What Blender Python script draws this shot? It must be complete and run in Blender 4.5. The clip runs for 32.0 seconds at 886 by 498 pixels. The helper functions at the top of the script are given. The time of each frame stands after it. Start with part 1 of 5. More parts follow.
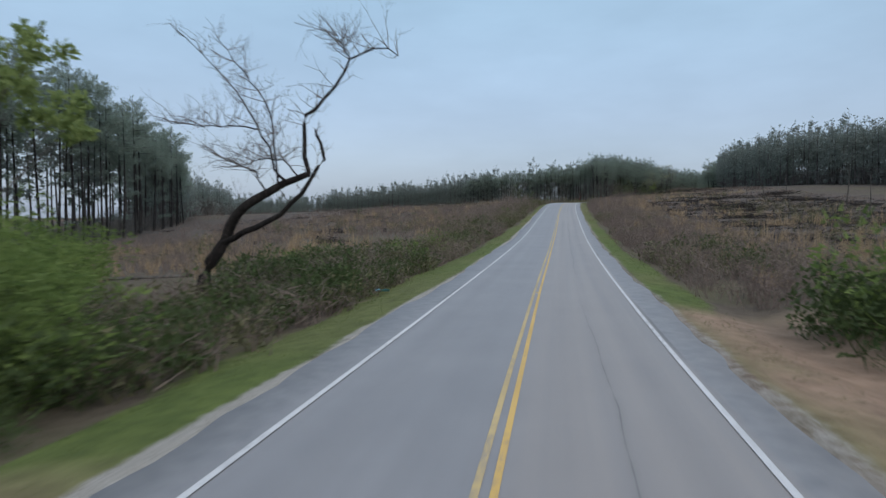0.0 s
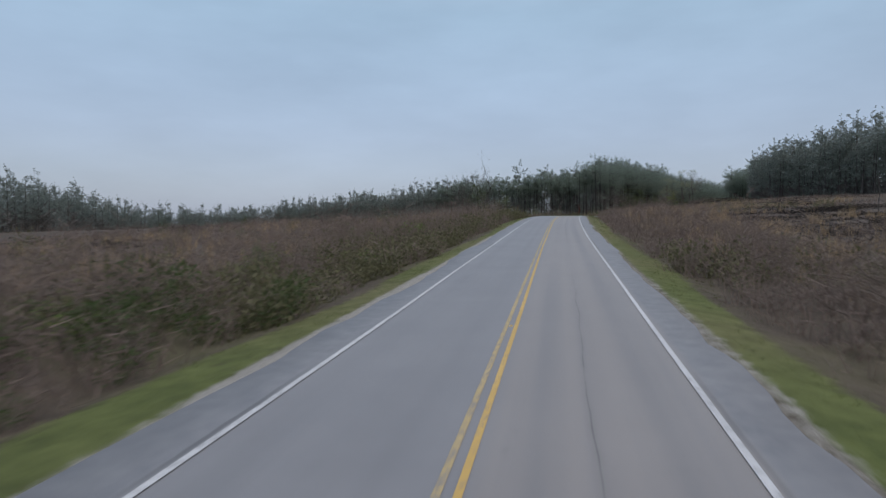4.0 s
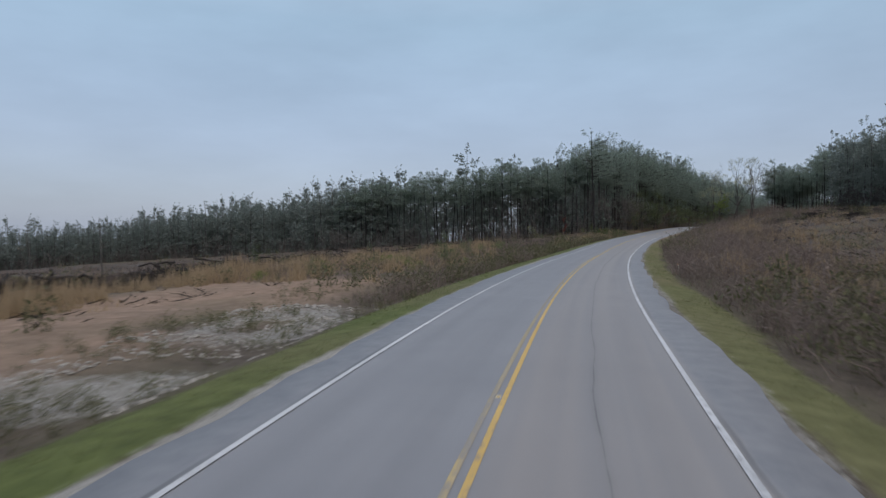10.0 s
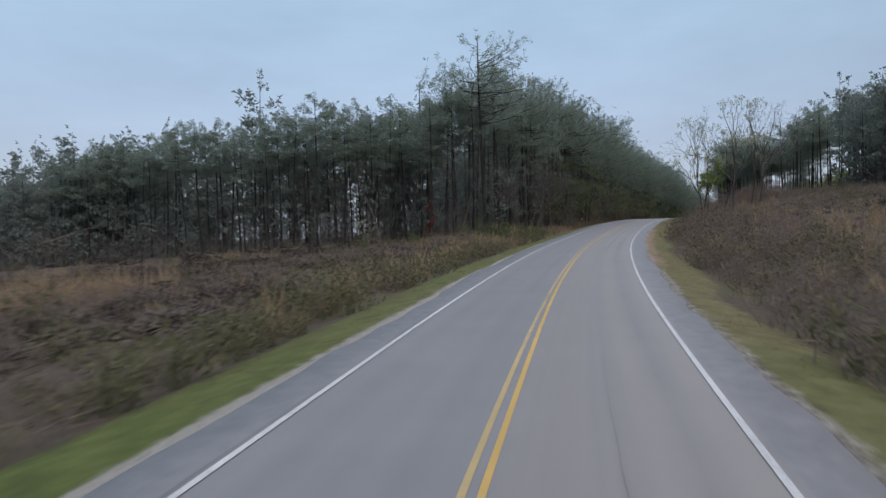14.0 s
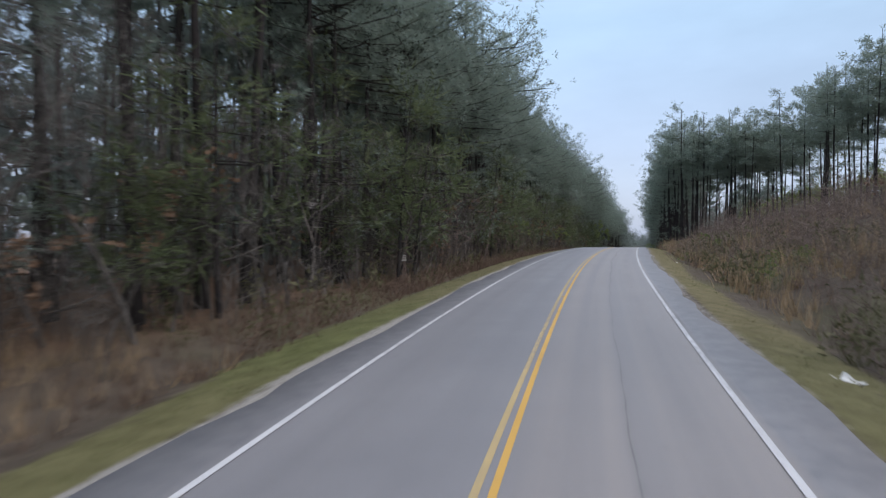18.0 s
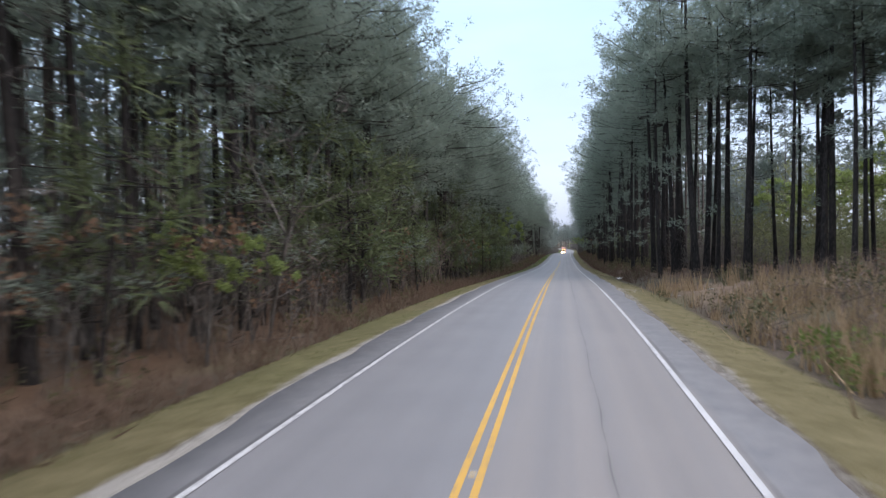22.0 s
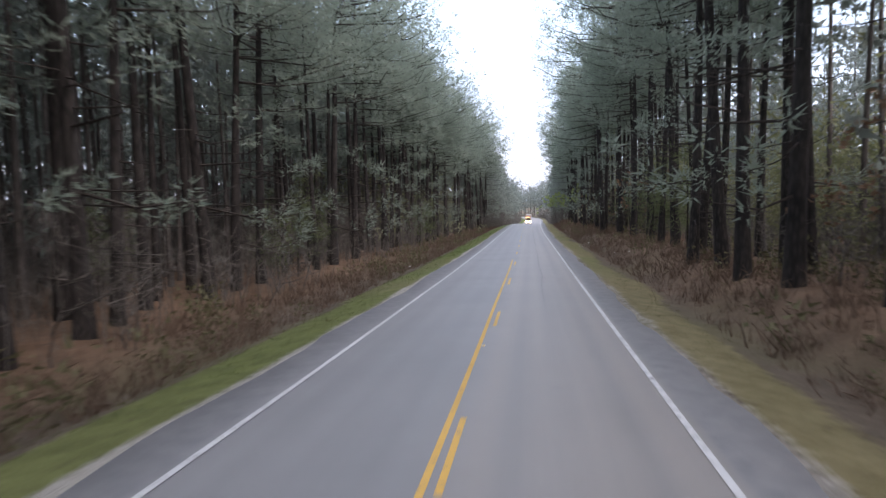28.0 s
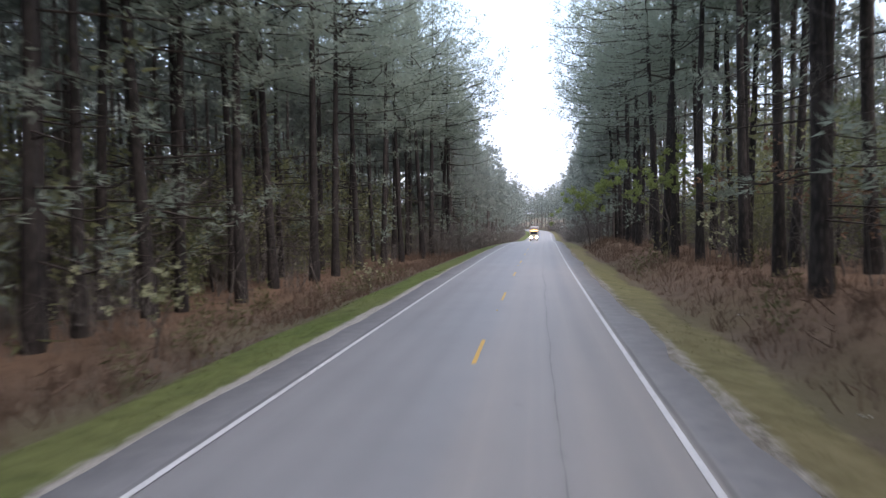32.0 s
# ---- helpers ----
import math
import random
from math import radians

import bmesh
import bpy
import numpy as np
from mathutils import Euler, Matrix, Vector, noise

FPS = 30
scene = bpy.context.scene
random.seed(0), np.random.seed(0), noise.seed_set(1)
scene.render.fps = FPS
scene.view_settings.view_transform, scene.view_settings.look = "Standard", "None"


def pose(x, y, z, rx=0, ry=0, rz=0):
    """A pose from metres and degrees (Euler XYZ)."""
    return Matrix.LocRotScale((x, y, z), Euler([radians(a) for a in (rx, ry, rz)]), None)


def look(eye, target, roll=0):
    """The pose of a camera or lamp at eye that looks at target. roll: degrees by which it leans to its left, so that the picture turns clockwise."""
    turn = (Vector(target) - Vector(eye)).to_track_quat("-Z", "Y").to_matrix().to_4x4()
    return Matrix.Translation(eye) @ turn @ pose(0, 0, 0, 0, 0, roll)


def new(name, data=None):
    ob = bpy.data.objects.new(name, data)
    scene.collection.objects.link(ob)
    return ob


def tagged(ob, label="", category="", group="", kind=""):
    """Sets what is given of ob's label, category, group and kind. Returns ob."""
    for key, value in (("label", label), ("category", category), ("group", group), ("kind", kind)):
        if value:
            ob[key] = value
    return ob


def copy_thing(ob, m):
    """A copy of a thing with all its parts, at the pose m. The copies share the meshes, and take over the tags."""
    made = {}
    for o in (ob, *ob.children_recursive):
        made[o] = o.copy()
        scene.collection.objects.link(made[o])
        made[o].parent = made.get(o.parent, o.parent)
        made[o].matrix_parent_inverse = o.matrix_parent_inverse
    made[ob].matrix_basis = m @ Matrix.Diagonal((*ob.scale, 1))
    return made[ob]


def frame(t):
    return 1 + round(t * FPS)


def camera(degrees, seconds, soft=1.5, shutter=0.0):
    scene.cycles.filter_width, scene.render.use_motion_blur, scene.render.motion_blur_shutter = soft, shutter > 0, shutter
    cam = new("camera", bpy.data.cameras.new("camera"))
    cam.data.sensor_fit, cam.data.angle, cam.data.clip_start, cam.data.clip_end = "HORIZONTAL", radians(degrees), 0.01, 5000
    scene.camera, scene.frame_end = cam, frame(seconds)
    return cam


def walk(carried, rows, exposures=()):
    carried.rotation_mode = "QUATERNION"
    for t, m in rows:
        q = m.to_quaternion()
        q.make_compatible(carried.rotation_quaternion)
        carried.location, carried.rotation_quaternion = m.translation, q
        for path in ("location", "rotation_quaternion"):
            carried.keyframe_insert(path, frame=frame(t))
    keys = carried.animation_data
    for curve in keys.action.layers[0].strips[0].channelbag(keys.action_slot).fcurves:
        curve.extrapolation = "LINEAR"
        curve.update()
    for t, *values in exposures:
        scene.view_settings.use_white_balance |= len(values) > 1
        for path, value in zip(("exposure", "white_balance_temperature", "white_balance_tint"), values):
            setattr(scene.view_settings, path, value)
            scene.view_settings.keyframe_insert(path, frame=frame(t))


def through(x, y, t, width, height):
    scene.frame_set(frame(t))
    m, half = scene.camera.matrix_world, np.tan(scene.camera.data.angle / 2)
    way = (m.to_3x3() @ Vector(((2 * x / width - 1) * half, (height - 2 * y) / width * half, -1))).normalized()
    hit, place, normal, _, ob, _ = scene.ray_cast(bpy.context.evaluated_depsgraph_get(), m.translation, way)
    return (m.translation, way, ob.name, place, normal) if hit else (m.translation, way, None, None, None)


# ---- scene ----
cam = camera(69.65, 32.0, soft=1.35, shutter=0.33)
# seconds, place, then heading to the left, tilt up and lean in degrees
PATH = [
    (0, 0.76, 12.23, 3.26, 9.32, -2.98, -0.14), (0.5, 0.91, 22.65, 3.22, 9.2, -3.08, 0.29),
    (1, 1.09, 33.1, 3.19, 9.25, -2.99, 0.5), (1.5, 1.35, 43.58, 3.22, 9.2, -2.94, 0.56),
    (2, 1.65, 54.08, 3.31, 9.05, -2.74, 0.48), (2.5, 1.96, 64.6, 3.45, 8.96, -2.58, 0.32),
    (3, 2.28, 75.14, 3.65, 8.91, -2.36, 0.14), (3.5, 2.6, 85.68, 3.94, 8.92, -2.08, 0.19),
    (4, 2.93, 96.26, 4.32, 8.84, -1.63, 0.19), (4.5, 3.25, 106.85, 4.79, 8.77, -1.4, 0.19),
    (5, 3.57, 117.45, 5.3, 8.7, -1.3, 0.18), (5.5, 3.89, 128.02, 5.84, 8.61, -1.25, 0.18),
    (6, 4.21, 138.57, 6.39, 8.59, -1.13, 0.12), (6.5, 4.53, 149.11, 6.94, 8.66, -0.81, -0.18),
    (7, 4.89, 159.67, 7.5, 8.45, -0.64, -0.45), (7.5, 5.2, 170.26, 8.1, 8.16, -0.62, -0.11),
    (8, 5.55, 180.81, 8.72, 7.97, -0.64, 0.26), (8.5, 6.07, 191.35, 9.28, 7.89, -0.38, -0.27),
    (9, 6.65, 201.88, 9.79, 7.58, -0.27, -0.45), (9.5, 7.25, 212.4, 10.22, 7.34, -0.47, -0.52),
    (10, 7.95, 222.94, 10.58, 6.99, -0.81, -0.22), (10.5, 8.76, 233.58, 10.87, 6.68, -0.75, -0.73),
    (11, 9.78, 244.26, 11.13, 6.02, -0.84, -0.85), (11.5, 10.92, 254.96, 11.34, 4.99, -1.03, -0.83),
    (12, 12.32, 265.6, 11.54, 4.02, -1.26, -0.9), (12.5, 14.01, 276.23, 11.71, 2.85, -1.36, -0.78),
    (13, 15.89, 286.88, 11.89, 1.55, -1.47, -0.81), (13.5, 17.97, 297.6, 12.09, 0.41, -1.58, -0.83),
    (14, 20.31, 308.77, 12.33, -0.77, -1.42, -0.94), (14.5, 22.92, 320.32, 12.67, -2.12, -1.22, -1.06),
    (15, 25.79, 331.99, 13.08, -3.63, -1.24, -1.18), (15.5, 28.88, 343.49, 13.51, -5.29, -1.35, -1.29),
    (16, 32.2, 354.77, 13.96, -5.74, -1.21, -1.36), (16.5, 35.65, 365.98, 14.41, -6.36, -1.07, -0.96),
    (17, 39.36, 377.05, 14.86, -7.13, -0.8, -0.74), (17.5, 43.28, 387.98, 15.38, -8.17, -0.55, -0.41),
    (18, 47.41, 398.76, 15.97, -9.35, -0.56, -0.1), (18.5, 51.77, 409.33, 16.51, -10.51, -0.53, -0.03),
    (19, 56.25, 419.73, 16.99, -11.17, -0.58, 0.12), (19.5, 60.75, 430.1, 17.42, -11.7, -0.5, -0.24),
    (20, 65.44, 440.38, 17.79, -12.34, -0.46, -0.59), (20.5, 70.28, 450.57, 18.1, -13.43, -0.62, -0.68),
    (21, 75.21, 460.68, 18.31, -14.48, -0.83, -0.92), (21.5, 80.26, 470.7, 18.45, -15.23, -1.27, -0.88),
    (22, 85.35, 480.71, 18.52, -16.14, -1.48, -1.03), (22.5, 90.46, 490.72, 18.53, -16.64, -1.84, -1.33),
    (23, 95.59, 500.74, 18.41, -17.13, -2.22, -1.7), (23.5, 100.66, 510.87, 18.16, -17.36, -2.61, -1.87),
    (24, 105.79, 521.06, 17.82, -17.62, -3.14, -2), (24.5, 110.96, 531.33, 17.38, -17.65, -3.33, -1.87),
    (25, 116.16, 541.7, 16.89, -17.86, -3.63, -1.93), (25.5, 121.46, 552.16, 16.39, -18.01, -3.99, -1.89),
    (26, 126.8, 562.68, 15.89, -18.33, -4.2, -1.89), (26.5, 132.16, 573.17, 15.4, -18.63, -4.48, -1.66),
    (27, 137.46, 583.54, 14.94, -18.8, -4.44, -1.55), (27.5, 142.71, 593.79, 14.49, -18.98, -4.41, -1.44),
    (28, 147.93, 603.98, 14.08, -19.16, -4.25, -1.33), (28.5, 153.15, 614.16, 13.72, -19.32, -4.05, -1.22),
    (29, 158.36, 624.34, 13.4, -19.37, -4.02, -1.1), (29.5, 163.58, 634.49, 13.11, -19.21, -3.87, -1),
    (30, 168.75, 644.58, 12.86, -19.11, -3.8, -0.87), (30.5, 173.9, 654.54, 12.62, -18.96, -3.65, -1),
    (31, 178.97, 664.43, 12.39, -18.75, -3.48, -1.2), (31.5, 183.96, 674.35, 12.18, -18.36, -3.36, -0.97),
    (32, 188.98, 684.25, 12, -18.58, -3.23, -0.87),
]
EXPOSURES = [(0, 0.06, 6500, 12), (1.5, 0.0, 6700, 16), (5, -0.14, 6700, 16), (13, -0.1, 6700, 16), (16, 0.46, 6700, 18), (19, 0.5, 6500, 18), (22, 0.95, 6650, 19), (23, 1.0, 6700, 20), (24, 1.25, 6750, 22), (26, 1.42, 6900, 24), (29, 1.55, 6900, 24), (32, 1.52, 6900, 24)]
# bend (per km) and slope (per cent) of the road every 25 m
BEND = [0.49, 0.49, 0.5, 0.52, 0.22, 0.06, -0.02, 0.02, 0.26, 0.48, 0.61, 1.34, 2.01, 1.54, 1.17, 1.63, 2.08, 1.92, 1.43, 1.32, 1.38, 0.53, -0.05, -0.01, 0.1, 0.04, 0.02, 0.06, -0.03, -0.03, -0.16, 0.07, 0.28, 0.25, 0.16, 0.07, 0, 0, 0, 0, 0, 0, -0.5, -1.2, -1.6, -1.6, -1.6, -1.4, -1, -0.6]
SLOPE = [-0.45, -0.46, -0.48, -0.38, 0.87, 2.19, 4.42, 5.21, 5.16, 5.99, 4.6, 2.9, 1.96, 1.56, 1.88, 3.4, 3.77, 3.82, 5.2, 4.09, 3.08, 1.34, 0.13, -2.37, -4.12, -4.34, -4.04, -3.72, -2.76, -2.2, -2.0, -1.65, -1.5, -1.5, -1.8, -2.8, -4.0, -4.5, -4.0, -2.5, -1.4, -1.0, -1.0, -1.0, -1.0, -1.0, -1.0, -1.0, -1.0, -1.0]
walk(cam, [(t, look((x, y, z), (x - math.sin(radians(a)) * math.cos(radians(b)), y + math.cos(radians(a)) * math.cos(radians(b)), z + math.sin(radians(b))), c))
           for t, x, y, z, a, b, c in PATH],
     exposures=EXPOSURES)

# ---------------------------------------------------------------- light
SUN_HEIGHT, SUN_TURN = 48.0, 150.0
world = bpy.data.worlds.new("overcast_sky")
scene.world = world
world.use_nodes = True
wn, wl = world.node_tree.nodes, world.node_tree.links
wn.clear()


def wnode(kind, **values):
    n = wn.new(kind)
    for k, v in values.items():
        n.inputs[k].default_value = v
    return n


w_out = wnode("ShaderNodeOutputWorld")
w_sky = wn.new("ShaderNodeTexSky")
w_sky.sky_type, w_sky.sun_disc = "NISHITA", False
w_sky.sun_elevation, w_sky.sun_rotation = radians(SUN_HEIGHT), radians(SUN_TURN)
w_sky.dust_density = 3.0
w_co = wnode("ShaderNodeTexCoord")
w_sep = wnode("ShaderNodeSeparateXYZ")
wl.new(w_co.outputs["Generated"], w_sep.inputs[0])
# cloud deck: a pale veil, brighter towards the zenith as any overcast sky is
w_ramp = wn.new("ShaderNodeValToRGB")
e = w_ramp.color_ramp.elements
e[0].position, e[0].color = 0.0, (0.37, 0.45, 0.57, 1)
e[1].position, e[1].color = 1.0, (1.05, 1.2, 1.32, 1)
for where, colour in ((0.14, (0.355, 0.465, 0.605, 1)), (0.32, (0.35, 0.525, 0.66, 1)), (0.62, (0.62, 0.78, 0.92, 1))):
    k = e.new(where)
    k.color = colour
wl.new(w_sep.outputs["Z"], w_ramp.inputs[0])
w_map = wnode("ShaderNodeMapping", Scale=(1.0, 1.0, 3.2))
wl.new(w_co.outputs["Generated"], w_map.inputs[0])
w_noise = wnode("ShaderNodeTexNoise", Scale=2.3, Detail=5.0, Roughness=0.55)
wl.new(w_map.outputs[0], w_noise.inputs["Vector"])
w_tone = wn.new("ShaderNodeMapRange")
for k, v in (("From Min", 0.3), ("From Max", 0.7), ("To Min", 0.86), ("To Max", 1.14)):
    w_tone.inputs[k].default_value = v
wl.new(w_noise.outputs["Fac"], w_tone.inputs["Value"])
w_mul = wn.new("ShaderNodeVectorMath")
w_mul.operation = "SCALE"
wl.new(w_ramp.outputs[0], w_mul.inputs[0])
wl.new(w_tone.outputs[0], w_mul.inputs["Scale"])
w_b1, w_b2, w_add = wnode("ShaderNodeBackground", Strength=0.80), wnode("ShaderNodeBackground", Strength=0.05), wnode("ShaderNodeAddShader")
wl.new(w_mul.outputs[0], w_b1.inputs[0])
wl.new(w_sky.outputs[0], w_b2.inputs[0])
wl.new(w_b1.outputs[0], w_add.inputs[0])
wl.new(w_b2.outputs[0], w_add.inputs[1])
wl.new(w_add.outputs[0], w_out.inputs[0])

sun_data = bpy.data.lights.new("sun", "SUN")
sun_data.energy, sun_data.angle, sun_data.color = 0.7, radians(25), (1.0, 0.95, 0.88)
sun = new("sun", sun_data)
sun.matrix_world = pose(0, 300, 120, 90 - SUN_HEIGHT, 0, 180 - SUN_TURN)


# ---------------------------------------------------------------- the line of the road
def road_table():
    """Stations every metre: heading (to the right of +y), place and height of the centre line."""
    s = np.arange(-50.0, 1400.0, 1.0)
    knots = -50.0 + 25.0 * np.arange(len(BEND))
    bend, slope = np.interp(s, knots, BEND) * 1e-3, np.interp(s, knots, SLOPE) * 1e-2
    add = lambda a: np.concatenate([[0], np.cumsum(a)])
    head = add((bend[1:] + bend[:-1]) / 2)
    head -= np.interp(0, s, head)
    mid = (head[1:] + head[:-1]) / 2
    xs, ys, zs = add(np.sin(mid)), add(np.cos(mid)), add((slope[1:] + slope[:-1]) / 2)
    return s, head, xs - xs[50], ys - ys[50], zs - zs[50]


RS, RH, RX, RY, RZ = road_table()


def at(s, d, z=0.0):
    """Places at station s, d metres to the right of the centre line and z above the road's crown."""
    s, d, z = np.broadcast_arrays(np.asarray(s, float), np.asarray(d, float), np.asarray(z, float))
    h = np.interp(s, RS, RH)
    return np.stack([np.interp(s, RS, RX) + d * np.cos(h), np.interp(s, RS, RY) - d * np.sin(h), np.interp(s, RS, RZ) + z], -1)


def hashed(i, j, seed):
    v = np.sin(i * 127.1 + j * 311.7 + seed * 74.7) * 43758.5453
    return v - np.floor(v)


def blot(x, y, size, seed=0):
    """Smooth random values 0 to 1 over a plane, with lumps of that size."""
    x, y = np.asarray(x, float) / size, np.asarray(y, float) / size
    i, j = np.floor(x), np.floor(y)
    u, v = x - i, y - j
    u, v = u * u * (3 - 2 * u), v * v * (3 - 2 * v)
    a = hashed(i, j, seed) * (1 - u) + hashed(i + 1, j, seed) * u
    b = hashed(i, j + 1, seed) * (1 - u) + hashed(i + 1, j + 1, seed) * u
    return a * (1 - v) + b * v


def ease(x, a, b):
    u = np.clip((np.asarray(x, float) - a) / (b - a), 0, 1)
    return u * u * (3 - 2 * u)


EDGE_L, EDGE_R = -4.75, 4.75       # edges of the paving


def woods_left(s):
    """How far left of the centre line the woods begin."""
    return np.interp(s, [0, 60, 120, 165, 200, 300, 385, 394, 400, 408, 420, 445, 600, 640, 665, 700, 750, 775, 800, 1400],
                     [-62, -66, -78, -92, -190, -270, -262, -100, -46, -17.5, -14.5, -13.4, -13.0, -13.4, -15.5, -15.8, -15.5, -13.5, -11.0, -10.0])


def woods_right(s):
    """How far right of the centre line the woods begin."""
    return np.interp(s, [0, 200, 330, 380, 440, 480, 520, 545, 556, 570, 630, 660, 700, 760, 1000, 1400],
                     [190, 120, 80, 66, 48, 38, 30, 22, 11.5, 9.8, 9.5, 9.6, 11.0, 10.3, 9.0, 8.6])


def rise(s, d):
    """Height of the ground over the road's crown at the same station."""
    s, d = np.broadcast_arrays(np.asarray(s, float), np.asarray(d, float))
    a = np.abs(d)
    left = np.interp(a, [0, 4.75, 5.3, 6.8, 8.6, 11.5, 16], [0, -0.015, -0.06, -0.28, -0.75, -0.55, -0.45])
    field = -np.clip(a - 16, 0, 300) * (0.052 * ease(s, 260, 340) + 0.03 * (1 - ease(s, 260, 340)))
    left = left + field * (1 - ease(s, 385, 420) * (1 - ease(a, 30, 75))) - 0.35 * ease(s, 420, 480) * ease(a, 7, 12)
    right = np.interp(a, [0, 4.75, 5.3, 6.6, 8.0, 10.0], [0, -0.015, -0.06, -0.25, -0.55, -0.15])
    bank = ease(s, 180, 330) * (1 - ease(s, 528, 560)) * (1 - 0.72 * ease(s, 452, 520))
    steep = ease(s, 400, 450)
    hill = np.clip(a - 9, 0, 26) * 0.16 + np.clip(a - 35, 0, 62) * 0.05
    cut = np.clip(a - 8.5, 0, 14) * 0.30 + np.clip(a - 22.5, 0, 50) * 0.03
    right = right + bank * (hill * (1 - steep) + cut * steep) + (1 - bank) * np.clip(a - 10, 0, 85) * 0.035 * (1 - ease(s, 528, 560)) + 0.9 * ease(s, 545, 575) * ease(a, 7.0, 10.5)
    z = np.where(d < 0, left, right)
    rough = ease(a, 6.5, 14)
    z = z + rough * ((blot(s, d, 9.0, 1) - 0.5) * 0.5 + (blot(s, d, 2.7, 2) - 0.5) * 0.28)
    return z


def ground_at(s, d):
    return at(s, d, rise(s, d))


# ---------------------------------------------------------------- mesh helpers
def tri_mesh(name, verts, tris, material, smooth=False):
    """A mesh of triangles straight from arrays."""
    verts, tris = np.asarray(verts, np.float32).reshape(-1, 3), np.asarray(tris, np.int32).reshape(-1, 3)
    me = bpy.data.meshes.new(name)
    me.vertices.add(len(verts))
    me.vertices.foreach_set("co", verts.ravel())
    me.loops.add(tris.size)
    me.loops.foreach_set("vertex_index", tris.ravel())
    me.polygons.add(len(tris))
    me.polygons.foreach_set("loop_start", np.arange(0, tris.size, 3, dtype=np.int32))
    me.polygons.foreach_set("loop_total", np.full(len(tris), 3, np.int32))
    if smooth:
        me.polygons.foreach_set("use_smooth", np.ones(len(tris), bool))
    me.update(calc_edges=True)
    me.materials.append(material)
    return me


class Heap:
    """Collects pieces of triangles into one mesh."""

    def __init__(self):
        self.v, self.t, self.n = [], [], 0

    def add(self, verts, tris):
        verts = np.asarray(verts, float).reshape(-1, 3)
        self.v.append(verts)
        self.t.append(np.asarray(tris, int).reshape(-1, 3) + self.n)
        self.n += len(verts)

    def arrays(self):
        return (np.concatenate(self.v), np.concatenate(self.t)) if self.v else (np.zeros((0, 3)), np.zeros((0, 3), int))

    def mesh(self, name, material, smooth=False):
        return tri_mesh(name, *self.arrays(), material, smooth)


def tube(points, radii, sides=6):
    """A tapered round limb along points."""
    p, r = np.asarray(points, float), np.asarray(radii, float)
    ahead = np.gradient(p, axis=0)
    ahead /= np.linalg.norm(ahead, axis=1)[:, None] + 1e-9
    ref = np.where(np.abs(ahead[:, 2:3]) > 0.9, [[1.0, 0, 0]], [[0, 0, 1.0]])
    u = np.cross(ahead, ref)
    u /= np.linalg.norm(u, axis=1)[:, None]
    w = np.cross(ahead, u)
    a = np.arange(sides) * 2 * np.pi / sides
    ring = p[:, None] + r[:, None, None] * (np.cos(a)[None, :, None] * u[:, None] + np.sin(a)[None, :, None] * w[:, None])
    n = len(p)
    i, j = np.meshgrid(np.arange(n - 1), np.arange(sides), indexing="ij")
    q = (j + 1) % sides
    A, B, C, D = i * sides + j, i * sides + q, (i + 1) * sides + q, (i + 1) * sides + j
    tris = np.concatenate([np.stack([A, B, C], -1).reshape(-1, 3), np.stack([A, C, D], -1).reshape(-1, 3)])
    cap = np.stack([np.full(sides - 2, (n - 1) * sides), (n - 1) * sides + np.arange(1, sides - 1), (n - 1) * sides + np.arange(2, sides)], -1)
    return ring.reshape(-1, 3), np.concatenate([tris, cap])


def blades(base, tip, width, rng):
    """Thin leaves or needles: one triangle each, from base to tip."""
    base, tip = np.asarray(base, float), np.asarray(tip, float)
    side = np.cross(tip - base, rng.normal(size=base.shape))
    side /= np.linalg.norm(side, axis=1)[:, None] + 1e-9
    w = np.broadcast_to(np.asarray(width, float).reshape(-1, 1) if np.ndim(width) else width, (len(base), 1)) / 2
    v = np.stack([base - side * w, base + side * w, tip], 1).reshape(-1, 3)
    return v, np.arange(len(v)).reshape(-1, 3)


def leaflets(base, tip, width, rng):
    """Broad leaves or sprays: a kite of two triangles each."""
    base, tip = np.asarray(base, float), np.asarray(tip, float)
    side = np.cross(tip - base, rng.normal(size=base.shape))
    side /= np.linalg.norm(side, axis=1)[:, None] + 1e-9
    w = np.broadcast_to(np.asarray(width, float).reshape(-1, 1) if np.ndim(width) else width, (len(base), 1)) / 2
    mid = base * 0.55 + tip * 0.45
    v = np.stack([base, mid - side * w, tip, mid + side * w], 1).reshape(-1, 3)
    k = np.arange(len(base))[:, None] * 4
    return v, np.concatenate([k + [0, 1, 2], k + [0, 2, 3]])


def part(name, data, parent, label=""):
    ob = new(name, data)
    ob.parent = parent
    if label:
        ob["label"] = label
    return ob


def box_bm(bm, lo, hi, bevel=0.0):
    got = bmesh.ops.create_cube(bm, size=1.0)["verts"]
    for v in got:
        v.co = Vector([l + (c + 0.5) * (h - l) for c, l, h in zip(v.co, lo, hi)])
    if bevel:
        edges = list({ed for v in got for ed in v.link_edges})
        bmesh.ops.bevel(bm, geom=edges, offset=bevel, segments=2, affect="EDGES")


def bm_mesh(name, bm, material):
    me = bpy.data.meshes.new(name)
    bm.to_mesh(me)
    bm.free()
    me.materials.append(material)
    return me


